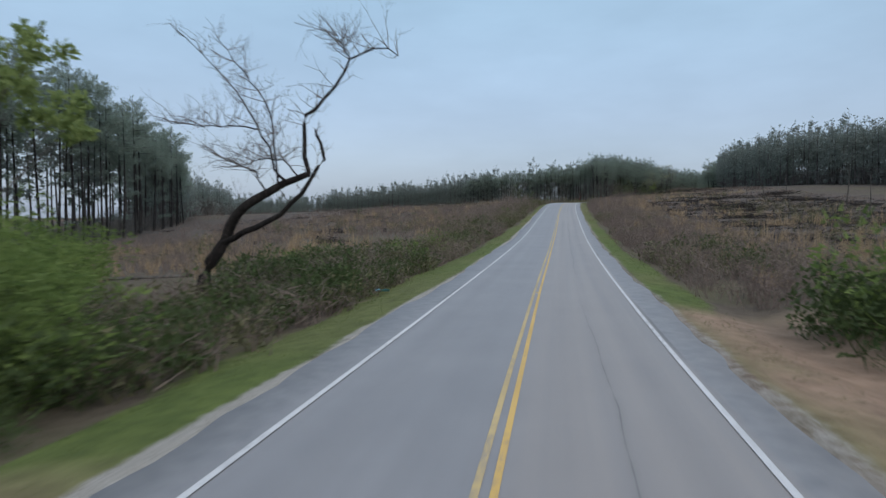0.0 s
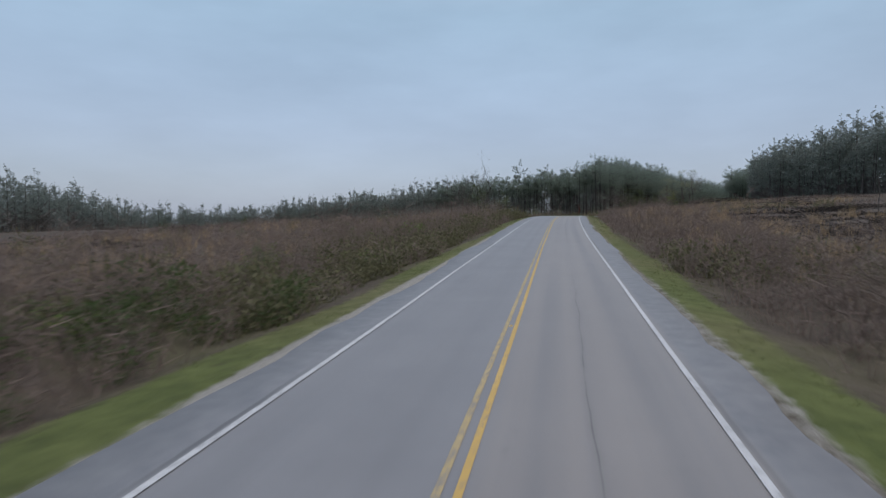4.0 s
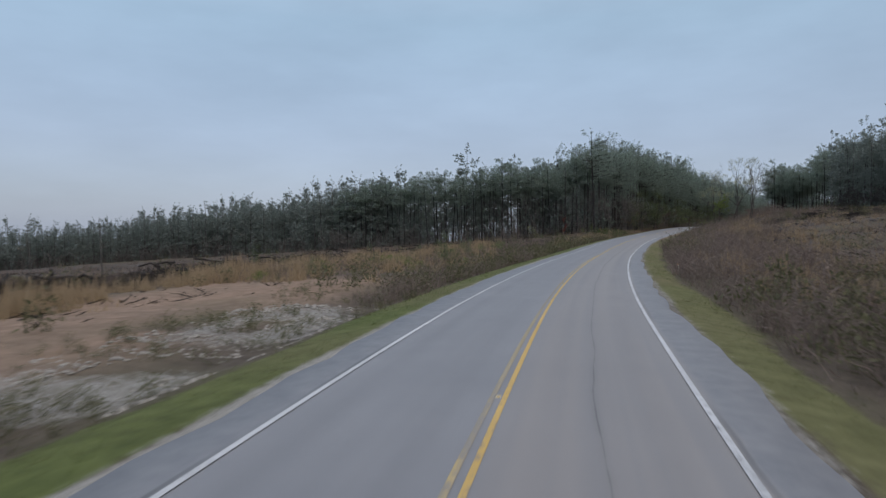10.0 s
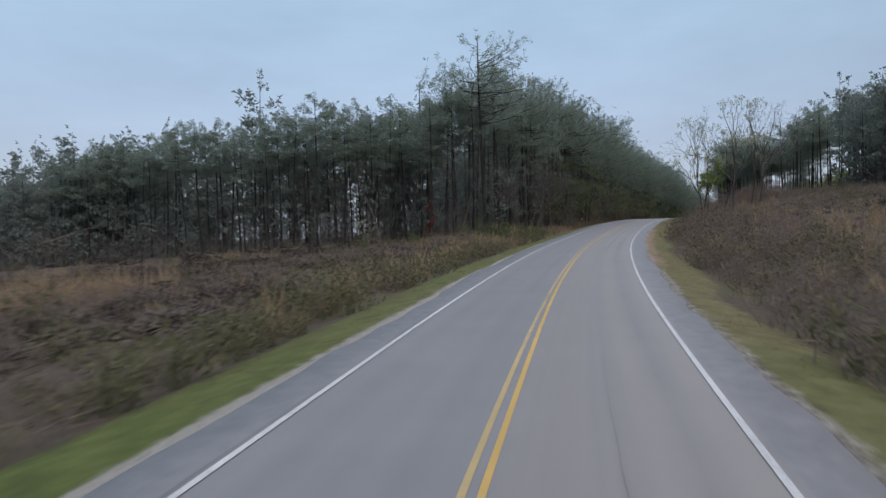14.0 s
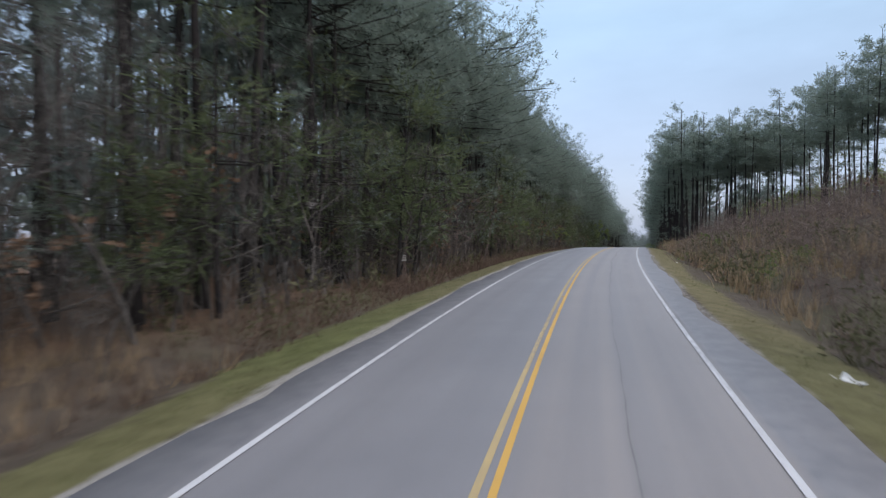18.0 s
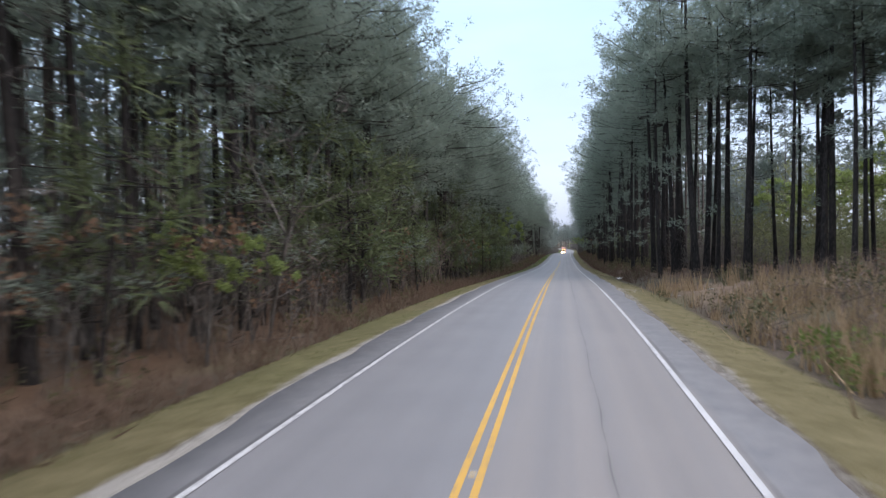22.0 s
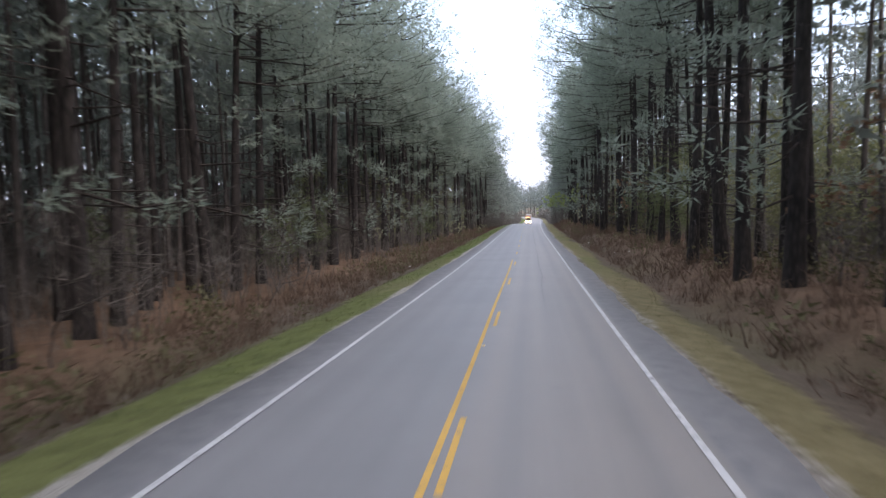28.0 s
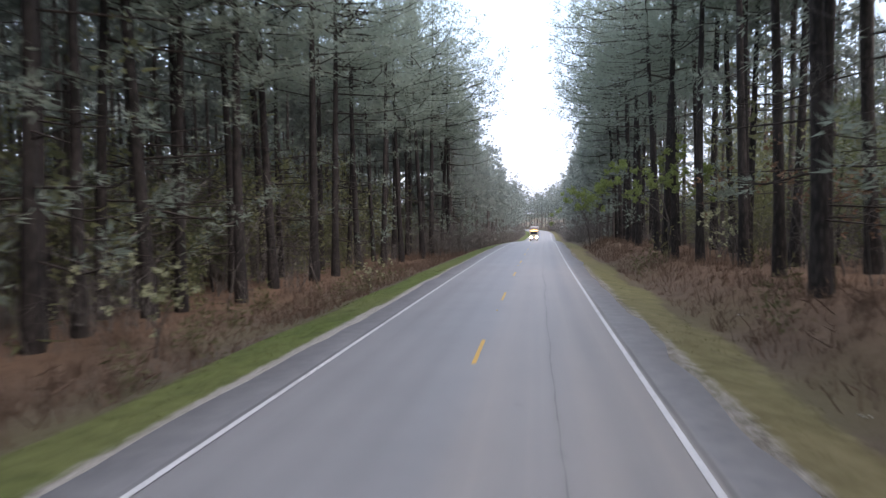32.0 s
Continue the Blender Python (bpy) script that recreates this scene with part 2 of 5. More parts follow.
def strip(name, stations, offsets, heights, material, uv=True):
    """A band along the road: offsets across, heights over the crown (arrays over stations and offsets)."""
    s, d = np.meshgrid(stations, offsets, indexing="ij") if np.ndim(offsets) == 1 else (np.broadcast_to(np.asarray(stations)[:, None], np.shape(offsets)), np.asarray(offsets))
    z = np.broadcast_to(heights, s.shape)
    v = at(s, d, z).reshape(-1, 3)
    n, m = s.shape
    i, j = np.meshgrid(np.arange(n - 1), np.arange(m - 1), indexing="ij")
    A, B, C, D = i * m + j, i * m + j + 1, (i + 1) * m + j + 1, (i + 1) * m + j
    tris = np.concatenate([np.stack([A, B, C], -1).reshape(-1, 3), np.stack([A, C, D], -1).reshape(-1, 3)])
    me = tri_mesh(name, v, tris, material, smooth=True)
    if uv:
        layer = me.uv_layers.new(name="along")
        sd = np.stack([s.ravel(), d.ravel()], -1)[tris.ravel()]
        layer.data.foreach_set("uv", sd.astype(np.float32).ravel())
    return me, s, d


# ---------------------------------------------------------------- materials
class Nodes:
    """Small helper to wire a material."""

    def __init__(self, name):
        self.m = bpy.data.materials.new(name)
        self.m.use_nodes = True
        self.t = self.m.node_tree
        self.b = self.t.nodes["Principled BSDF"]
        self.out = self.t.nodes["Material Output"]

    def n(self, kind, **values):
        node = self.t.nodes.new(kind)
        for k, v in values.items():
            node.inputs[k.replace("_", " ")].default_value = v
        return node

    def link(self, a, b):
        self.t.links.new(a, b)

    def noise(self, scale, detail=3.0, rough=0.6, vector=None):
        k = self.n("ShaderNodeTexNoise", Scale=scale, Detail=detail, Roughness=rough)
        if vector is not None:
            self.link(vector, k.inputs["Vector"])
        return k.outputs["Fac"]

    def spread(self, value, a, b, lo=0.0, hi=1.0):
        k = self.n("ShaderNodeMapRange", From_Min=a, From_Max=b, To_Min=lo, To_Max=hi)
        self.link(value, k.inputs["Value"])
        return k.outputs[0]

    def mix(self, fac, a, b):
        k = self.t.nodes.new("ShaderNodeMix")
        k.data_type = "RGBA"
        for what, slot in ((fac, 0), (a, 6), (b, 7)):
            if isinstance(what, (int, float)):
                k.inputs[slot].default_value = what
            elif isinstance(what, tuple):
                k.inputs[slot].default_value = (*what, 1)
            else:
                self.link(what, k.inputs[slot])
        return k.outputs[2]

    def math(self, op, a, b=None):
        k = self.t.nodes.new("ShaderNodeMath")
        k.operation = op
        for what, slot in ((a, 0), (b, 1)):
            if isinstance(what, (int, float)):
                k.inputs[slot].default_value = what
            elif what is not None:
                self.link(what, k.inputs[slot])
        return k.outputs[0]

    def bump(self, height, strength, distance):
        k = self.n("ShaderNodeBump", Strength=strength, Distance=distance)
        self.link(height, k.inputs["Height"])
        self.link(k.outputs[0], self.b.inputs["Normal"])

    def done(self, colour=None, rough=0.9, spec=0.25):
        if colour is not None:
            if isinstance(colour, tuple):
                self.b.inputs["Base Color"].default_value = (*colour, 1)
            else:
                self.link(colour, self.b.inputs["Base Color"])
        self.b.inputs["Roughness"].default_value = rough
        self.b.inputs["Specular IOR Level"].default_value = spec
        return self.m


def foliage(name, dark, light, third=None, through=0.3, rough=0.75, spec=0.2):
    """Leaves or needles: each blade has its own tone, clumps drift, and some light passes through."""
    k = Nodes(name)
    geo = k.n("ShaderNodeNewGeometry")
    pos = k.n("ShaderNodeTexCoord").outputs["Object"]
    colour = k.mix(geo.outputs["Random Per Island"], dark, light)
    info = k.n("ShaderNodeObjectInfo")
    colour = k.mix(k.spread(k.noise(0.35, 2.0, 0.6, pos), 0.35, 0.7), colour, third or light)
    colour = k.mix(k.spread(info.outputs["Random"], 0, 1, 0, 0.35), colour, dark)
    m = k.done(colour, rough, spec)
    tr = k.n("ShaderNodeBsdfTranslucent")
    k.link(colour, tr.inputs[0])
    mx = k.n("ShaderNodeMixShader", Fac=through)
    k.link(k.b.outputs[0], mx.inputs[1])
    k.link(tr.outputs[0], mx.inputs[2])
    k.link(mx.outputs[0], k.out.inputs[0])
    return m


def bark(name, dark, light, scale=5.0, stretch=0.22):
    k = Nodes(name)
    co = k.n("ShaderNodeTexCoord")
    mp = k.n("ShaderNodeMapping", Scale=(1.0, 1.0, stretch))
    k.link(co.outputs["Object"], mp.inputs[0])
    vor = k.n("ShaderNodeTexVoronoi", Scale=scale * 2.2)
    k.link(mp.outputs[0], vor.inputs["Vector"])
    fine = k.noise(scale * 6, 4.0, 0.65, mp.outputs[0])
    big = k.noise(0.6, 2.0, 0.5, co.outputs["Object"])
    colour = k.mix(k.spread(vor.outputs["Distance"], 0.1, 0.6), light, dark)
    colour = k.mix(k.spread(fine, 0.35, 0.7, 0, 0.5), colour, dark)
    colour = k.mix(k.spread(big, 0.4, 0.7, 0, 0.5), colour, light)
    info = k.n("ShaderNodeObjectInfo")
    colour = k.mix(k.spread(info.outputs["Random"], 0, 1, 0, 0.4), colour, dark)
    k.bump(vor.outputs["Distance"], 0.6, 0.03)
    return k.done(colour, 0.95, 0.15)


def plain(name, c1, c2, scale=6.0, rough=0.85, spec=0.3, bump=0.0, metal=0.0):
    k = Nodes(name)
    co = k.n("ShaderNodeTexCoord").outputs["Object"]
    n1, n2 = k.noise(scale, 4.0, 0.6, co), k.noise(scale * 9, 3.0, 0.6, co)
    colour = k.mix(k.spread(n1, 0.3, 0.7), c1, c2)
    colour = k.mix(k.spread(n2, 0.4, 0.7, 0, 0.35), colour, c1)
    if bump:
        k.bump(n2, bump, 0.02)
    k.b.inputs["Metallic"].default_value = metal
    return k.done(colour, rough, spec)


M_needles = foliage("pine_needles", (0.222, 0.270, 0.222), (0.266, 0.316, 0.260), (0.243, 0.292, 0.241), 0.6, 0.8, 0.15)
M_needles_light = foliage("young_pine_needles", (0.085, 0.110, 0.055), (0.185, 0.215, 0.110), (0.135, 0.165, 0.085), 0.45)
# needles of the woods behind: greyer and bluer, aerial haze mixed into the colour
M_hazed_needles = foliage("hazed_pine_needles", (0.172, 0.200, 0.178), (0.292, 0.322, 0.290), (0.232, 0.264, 0.236), 0.55, 0.75, 0.2)
M_spring = foliage("spring_leaves", (0.14, 0.19, 0.06), (0.34, 0.40, 0.15), (0.24, 0.30, 0.11), 0.5)
M_blossom = foliage("pale_blossom", (0.27, 0.29, 0.17), (0.48, 0.49, 0.34), (0.35, 0.37, 0.23), 0.4)
M_understorey = foliage("dull_spring_leaves", (0.15, 0.165, 0.085), (0.29, 0.305, 0.175), (0.22, 0.235, 0.125), 0.5)
M_bush_green = foliage("bush_leaves", (0.040, 0.062, 0.022), (0.105, 0.142, 0.052), (0.068, 0.095, 0.036), 0.3)
M_shrub = foliage("fresh_shrub_leaves", (0.085, 0.135, 0.035), (0.215, 0.285, 0.085), (0.15, 0.20, 0.06), 0.45)
M_brush = foliage("dry_brush", (0.108, 0.082, 0.072), (0.300, 0.228, 0.200), (0.222, 0.178, 0.146), 0.3)
M_bracken = foliage("dead_bracken", (0.092, 0.062, 0.046), (0.20, 0.138, 0.102), (0.142, 0.099, 0.073), 0.25)
M_brush_olive = foliage("olive_brush", (0.075, 0.076, 0.040), (0.170, 0.160, 0.088), (0.122, 0.116, 0.062), 0.25)
M_sedge = foliage("tan_sedge", (0.25, 0.178, 0.105), (0.48, 0.36, 0.235), (0.36, 0.265, 0.165), 0.3)
M_twig = foliage("grey_twigs", (0.078, 0.071, 0.065), (0.215, 0.198, 0.182), (0.13, 0.119, 0.108), 0.1)
M_deadleaf = foliage("dead_oak_leaves", (0.13, 0.075, 0.045), (0.27, 0.18, 0.12), (0.19, 0.12, 0.08), 0.25)
M_red_leaf = foliage("red_vine_leaves", (0.16, 0.035, 0.025), (0.30, 0.075, 0.045), (0.22, 0.055, 0.035), 0.3)
M_grass = foliage("verge_grass", (0.054, 0.078, 0.021), (0.120, 0.152, 0.046), (0.086, 0.108, 0.031), 0.3)
M_grass_dry = foliage("dry_verge_grass", (0.086, 0.080, 0.037), (0.188, 0.163, 0.085), (0.128, 0.113, 0.053), 0.2)
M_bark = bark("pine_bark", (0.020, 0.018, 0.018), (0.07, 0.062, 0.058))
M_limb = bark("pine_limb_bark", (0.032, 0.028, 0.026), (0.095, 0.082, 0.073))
# same bark as the near pines, paled in colour to stand for haze
M_bark_hazed = bark("hazed_pine_bark", (0.070, 0.062, 0.058), (0.19, 0.168, 0.155), 3.0)
M_bark_grey = bark("hardwood_bark", (0.060, 0.054, 0.049), (0.195, 0.178, 0.162), 4.0)
M_bark_burnt = bark("charred_bark", (0.008, 0.007, 0.007), (0.05, 0.042, 0.038), 6.0)
M_slash = bark("old_logging_slash", (0.015, 0.013, 0.012), (0.088, 0.073, 0.064), 3.0)
M_white = plain("weathered_white_paint", (0.70, 0.70, 0.68), (0.55, 0.55, 0.52), 9.0, 0.6)


def asphalt():
    k = Nodes("worn_asphalt")
    uv = k.n("ShaderNodeUVMap")
    uv.uv_map = "along"
    sep = k.n("ShaderNodeSeparateXYZ")
    k.link(uv.outputs[0], sep.inputs[0])
    pos = k.n("ShaderNodeTexCoord").outputs["Object"]
    grain, patch = k.noise(85.0, 3.0, 0.7, pos), k.noise(0.35, 3.0, 0.6, pos)
    lane = k.mix(k.spread(patch, 0.3, 0.7), (0.19, 0.180, 0.182), (0.245, 0.232, 0.232))
    lane = k.mix(k.spread(grain, 0.35, 0.7, 0, 0.45), lane, (0.15, 0.143, 0.145))
    lane = k.mix(k.spread(sep.outputs[1], 0.0, 0.5), lane, k.mix(0.65, lane, (0.252, 0.224, 0.210)))
    lane = k.mix(k.spread(sep.outputs[1], -0.3, 0.3), k.mix(0.32, lane, (0.19, 0.20, 0.225)), lane)
    # long streaks worn by the wheels
    streak = k.n("ShaderNodeMapping", Scale=(0.02, 1.7, 1.0))
    k.link(uv.outputs[0], streak.inputs[0])
    lane = k.mix(k.spread(k.noise(1.0, 3.0, 0.5, streak.outputs[0]), 0.42, 0.66, 0, 0.45), lane, (0.175, 0.170, 0.176))
    # paths of the wheels, each a little darker and smoother, and old oil between them
    for middle, wide, deep in ((-2.75, 0.42, 0.22), (-1.0, 0.42, 0.16), (0.95, 0.42, 0.16), (2.7, 0.42, 0.24), (1.8, 0.3, 0.12), (-1.85, 0.3, 0.10)):
        band = k.spread(k.math("ABSOLUTE", k.math("SUBTRACT", sep.outputs[1], middle)), 0.05, wide, deep, 0)
        lane = k.mix(k.math("MULTIPLY", band, k.spread(k.noise(0.22, 4.0, 0.6, pos), 0.3, 0.65, 0.3, 1.4)), lane, (0.12, 0.117, 0.124))
    blots = k.spread(k.noise(1.1, 4.0, 0.7, pos), 0.66, 0.74, 0, 0.35)
    lane = k.mix(blots, lane, (0.13, 0.127, 0.130))
    # bluish, darker shoulders outside the edge lines
    wob = k.math("MULTIPLY", k.math("SUBTRACT", k.noise(0.8, 3.0, 0.6, pos), 0.5), 0.25)
    away = k.math("ADD", k.math("ABSOLUTE", sep.outputs[1]), wob)
    shoulder = k.mix(k.spread(k.noise(2.2, 4.0, 0.65, pos), 0.3, 0.7), (0.142, 0.142, 0.153), (0.215, 0.21, 0.217))
    colour = k.mix(k.spread(away, 3.66, 3.86), lane, shoulder)
    # meandering crack down the right-hand lane, broken into lengths
    wave = k.n("ShaderNodeMapping", Scale=(0.06, 0.0, 0.0))
    k.link(uv.outputs[0], wave.inputs[0])
    off = k.math("MULTIPLY", k.math("SUBTRACT", k.noise(1.0, 6.0, 0.55, wave.outputs[0]), 0.5), 0.8)
    far = k.math("ABSOLUTE", k.math("SUBTRACT", k.math("SUBTRACT", sep.outputs[1], off), 1.75))
    line = k.math("ADD", k.spread(far, 0.004, 0.022, 0.6, 0), k.spread(far, 0.02, 0.11, 0.22, 0))
    part_on = k.n("ShaderNodeMapping", Scale=(0.02, 0.0, 0.0), Location=(3.7, 0, 0))
    k.link(uv.outputs[0], part_on.inputs[0])
    line = k.math("MULTIPLY", line, k.spread(k.noise(1.0, 1.0, 0.5, part_on.outputs[0]), 0.40, 0.50))
    colour = k.mix(k.math("MULTIPLY", line, k.spread(k.noise(0.5, 3.0, 0.7, pos), 0.35, 0.65, 0.25, 0.75)), colour, (0.05, 0.048, 0.05))
    # old tar along the outer edge lines
    tar = k.spread(k.math("ABSOLUTE", k.math("SUBTRACT", k.math("ADD", k.math("ABSOLUTE", sep.outputs[1]), k.math("MULTIPLY", wob, 0.35)), 3.74)), 0.02, 0.07, 0.6, 0)
    tar = k.math("MULTIPLY", tar, k.spread(k.noise(0.045, 3.0, 0.6, pos), 0.5, 0.6))
    colour = k.mix(tar, colour, (0.045, 0.043, 0.045))
    k.bump(grain, 0.35, 0.006)
    return k.done(colour, 0.54, 0.5)


def worn_paint(name, colour, under, wear):
    k = Nodes(name)
    pos = k.n("ShaderNodeTexCoord").outputs["Object"]
    c = k.mix(k.spread(k.noise(0.25, 3.0, 0.6, pos), 0.3, 0.7), colour, tuple(v * 0.8 for v in colour))
    chips = k.spread(k.noise(7.0, 6.0, 0.75, pos), 0.60 - wear, 0.72 - wear)
    chips = k.math("MULTIPLY", chips, k.spread(k.noise(0.09, 2.0, 0.5, pos), 0.45, 0.6, 0.25, 1.0))
    return k.done(k.mix(chips, c, under), 0.65, 0.3)


def soil():
    """The ground sheet: verge, gravel, brush litter, pine straw and bare earth by where they lie."""
    k = Nodes("ground_cover")
    pos = k.n("ShaderNodeTexCoord").outputs["Object"]

    def zone(name):
        a = k.n("ShaderNodeAttribute")
        a.attribute_name = name
        return a.outputs["Fac"]

    n1, n2, n3 = k.noise(1.3, 5.0, 0.65, pos), k.noise(14.0, 5.0, 0.7, pos), k.noise(0.12, 3.0, 0.5, pos)
    litter = k.mix(k.spread(n1, 0.3, 0.7), (0.046, 0.037, 0.030), (0.108, 0.086, 0.066))
    litter = k.mix(k.spread(n3, 0.45, 0.62, 0, 0.7), litter, (0.095, 0.092, 0.045))
    litter = k.mix(k.spread(n2, 0.4, 0.7, 0, 0.6), litter, (0.135, 0.108, 0.082))
    straw = k.mix(k.spread(n1, 0.3, 0.7), (0.070, 0.043, 0.029), (0.145, 0.092, 0.062))
    straw = k.mix(k.spread(n2, 0.4, 0.7, 0, 0.6), straw, (0.185, 0.125, 0.085))
    green = k.mix(k.spread(n1, 0.3, 0.7), (0.054, 0.077, 0.021), (0.108, 0.138, 0.039))
    dry = k.mix(k.spread(n1, 0.3, 0.7), (0.108, 0.094, 0.046), (0.18, 0.152, 0.084))
    earth = k.mix(k.spread(n1, 0.3, 0.7), (0.17, 0.108, 0.074), (0.31, 0.212, 0.152))
    earth = k.mix(k.spread(n2, 0.4, 0.7, 0, 0.5), earth, (0.27, 0.215, 0.175))
    gravel = k.mix(k.spread(k.noise(30.0, 3.0, 0.7, pos), 0.35, 0.65), (0.16, 0.148, 0.132), (0.38, 0.36, 0.33))
    slash = k.mix(k.spread(n1, 0.35, 0.65), (0.035, 0.030, 0.028), (0.12, 0.098, 0.084))
    litter = k.mix(zone("slash"), litter, k.mix(k.spread(n2, 0.45, 0.7, 0, 0.7), slash, (0.14, 0.115, 0.10)))
    c = k.mix(zone("straw"), litter, straw)
    frayed = k.math("ADD", k.math("MULTIPLY", k.math("SUBTRACT", k.noise(2.6, 4.0, 0.7, pos), 0.5), 1.1), k.math("MULTIPLY", k.math("SUBTRACT", n2, 0.5), 1.0))
    edge = lambda name: k.spread(k.math("ADD", zone(name), frayed), 0.30, 0.72)
    c = k.mix(edge("verge"), c, k.mix(zone("dry"), green, dry))
    c = k.mix(zone("earth"), c, earth)
    c = k.mix(edge("gravel"), c, gravel)
    k.bump(n2, 0.6, 0.05)
    return k.done(c, 0.95, 0.15)


M_asphalt, M_ground = asphalt(), soil()
M_edge_paint = worn_paint("white_road_paint", (0.56, 0.56, 0.57), (0.21, 0.205, 0.21), 0.11)
M_yellow = worn_paint("yellow_road_paint", (0.63, 0.37, 0.085), (0.21, 0.19, 0.17), 0.05)
M_yellow_old = worn_paint("old_yellow_road_paint", (0.58, 0.375, 0.115), (0.21, 0.19, 0.17), 0.08)
M_yellow_gone = worn_paint("rubbed_yellow_road_paint", (0.36, 0.29, 0.17), (0.235, 0.215, 0.195), 0.22)
M_yellow_faded = worn_paint("faded_yellow_road_paint", (0.50, 0.37, 0.17), (0.22, 0.205, 0.19), 0.15)

# ---------------------------------------------------------------- ground, paving and paint
stations = np.concatenate([np.arange(-50, 760, 1.5), np.arange(760, 1390, 5.0)])
across = np.array([4.6, 4.8, 5.0, 5.3, 5.7, 6.2, 6.8, 7.5, 8.2, 9, 10, 11, 12.5, 14, 16, 18, 21, 24, 28, 33, 40, 48, 58, 70, 85, 105, 130, 160, 200, 250, 310])
across = np.concatenate([-across[::-1], [0.0], across])
SG, DG = np.meshgrid(stations, across, indexing="ij")
ZG = rise(SG, DG) - 0.06 * (np.abs(DG) < 4.7)
ground_me, _, _ = strip("ground", stations, across, ZG, M_ground, uv=False)
# the sheet runs on to the horizon round its rim
n_s, n_d = SG.shape
rim = np.concatenate([np.arange(n_d), np.arange(1, n_s) * n_d + n_d - 1, (n_s - 1) * n_d + np.arange(n_d - 2, -1, -1), np.arange(n_s - 2, 0, -1) * n_d])
gv = np.empty(len(ground_me.vertices) * 3, np.float32)
ground_me.vertices.foreach_get("co", gv)
gv = gv.reshape(-1, 3)
gt = np.empty(len(ground_me.loops), np.int32)
ground_me.loops.foreach_get("vertex_index", gt)
hub = at(560, 0)
far_rim = hub + (gv[rim] - hub) * [5.5, 5.5, 0.0] + [0, 0, -14.0]
k0, nr = len(gv), len(rim)
ra, rb = np.arange(nr), (np.arange(nr) + 1) % nr
more = np.concatenate([np.stack([rim[ra], k0 + ra, k0 + rb], -1), np.stack([rim[ra], k0 + rb, rim[rb]], -1)])
bpy.data.meshes.remove(ground_me)
ground_me = tri_mesh("ground", np.concatenate([gv, far_rim]), np.concatenate([gt.reshape(-1, 3), more]), M_ground, smooth=True)
ground = tagged(new("ground", ground_me), "rolling ground with green verges, brown brush litter and pine straw", "ground", kind="structure")


def put_zone(name, values):
    full = np.concatenate([np.clip(values, 0, 1).ravel(), np.zeros(nr)]).astype(np.float32)
    ground_me.attributes.new(name, "FLOAT", "POINT").data.foreach_set("value", full)


AG = np.abs(DG)
wide = 6.7 + (blot(SG, DG * 0, 7.0, 5) - 0.5) * 1.2 + 0.7 * (DG < 0) + 0.9 * (DG < 0) * (1 - ease(SG, 50, 70)) - 1.0 * (DG < 0) * ease(SG, 105, 120) * (1 - ease(SG, 222, 232))
verge = (1 - ease(AG - wide, -0.25, 0.35)) * ease(AG, 4.7, 5.1)
put_zone("verge", verge * (0.72 + 0.4 * blot(SG, DG, 1.6, 6)))
lush = np.interp(SG, [0, 40, 100, 140, 230, 300, 400, 460, 570, 590, 760], [0.05, 0.1, 0.25, 0.45, 0.3, 0.3, 0.4, 0.9, 0.85, 0.5, 0.45])
lush = lush + np.where(DG > 0, 0.12 * ease(SG, 110, 160) + 0.3 * ease(SG, 520, 560) - 0.4 * ease(SG, 640, 690), np.where(SG > 590, -0.05 - 0.3 * ease(SG, 680, 705), 0.05)) + 0.3 * ease(SG, 170, 230) * (DG > 0)
put_zone("dry", lush + (blot(SG, DG, 6.0, 7) - 0.5) * 0.5)
put_zone("straw", np.where(DG < 0, ease(woods_left(SG) - DG, -4.2 - 3.0 * ease(SG, 620, 670), -0.3), ease(DG - woods_right(SG), -2.6 - 2.0 * ease(SG, 640, 680), 0.6)) * ease(SG, 395, 425) * (1 - ease(SG, 790, 840)))

open_land = np.where(DG < 0, ease(-DG, 22, 38) * (1 - ease(SG, 385, 400)) * np.where(SG < 290, 1, ease(-DG, 26, 42)), ease(DG, 14, 24) * (1 - ease(SG, 430, 480)))
burnt = ease(DG, 19, 26) * (1 - ease(DG, 60, 78)) * ease(SG, 60, 85) * (1 - ease(SG, 205, 240))
put_zone("slash", 0.9 * burnt + 0.8 * ease(SG, 312, 324) * (1 - ease(SG, 392, 402)) * ease(-DG, 10, 14) * (1 - ease(-DG, 40, 52)) * ease(blot(SG, DG, 5.0, 21), 0.15, 0.5) + open_land * (np.where(DG < 0, 0.5, 0.15) + 1.3 * ease(blot(SG, DG, 13.0, 19), 0.3, 0.7)))


def spot(s0, s1, d0, d1, soft=1.5):
    return ease(SG, s0 - soft, s0 + soft) * (1 - ease(SG, s1 - soft, s1 + soft)) * ease(DG, d0 - soft / 2, d0 + soft / 2) * (1 - ease(DG, d1 - soft, d1 + soft))


earth = 0.95 * ease(SG, 346, 354) * (1 - ease(SG, 396, 406)) * ease(DG, 4.6, 4.8) * (1 - ease(DG, 5.3, 5.75)) + spot(6, 19, -30, -4.9) + spot(10, 37, 4.9, 26) + 0.75 * spot(529, 546, 8.6, 30, 2.0)
earth = earth + (1.1 * spot(224, 266, -27, -12.0, 3.0) + 0.6 * spot(266, 284, -22, -11.5, 3.0) * ease(blot(SG, DG, 3.0, 22), 0.3, 0.7)) * ease(blot(SG, DG, 7.0, 8), 0.0, 0.3) + 0.5 * spot(210, 420, 12, 60, 6) * ease(blot(SG, DG, 9.0, 9), 0.6, 0.8)
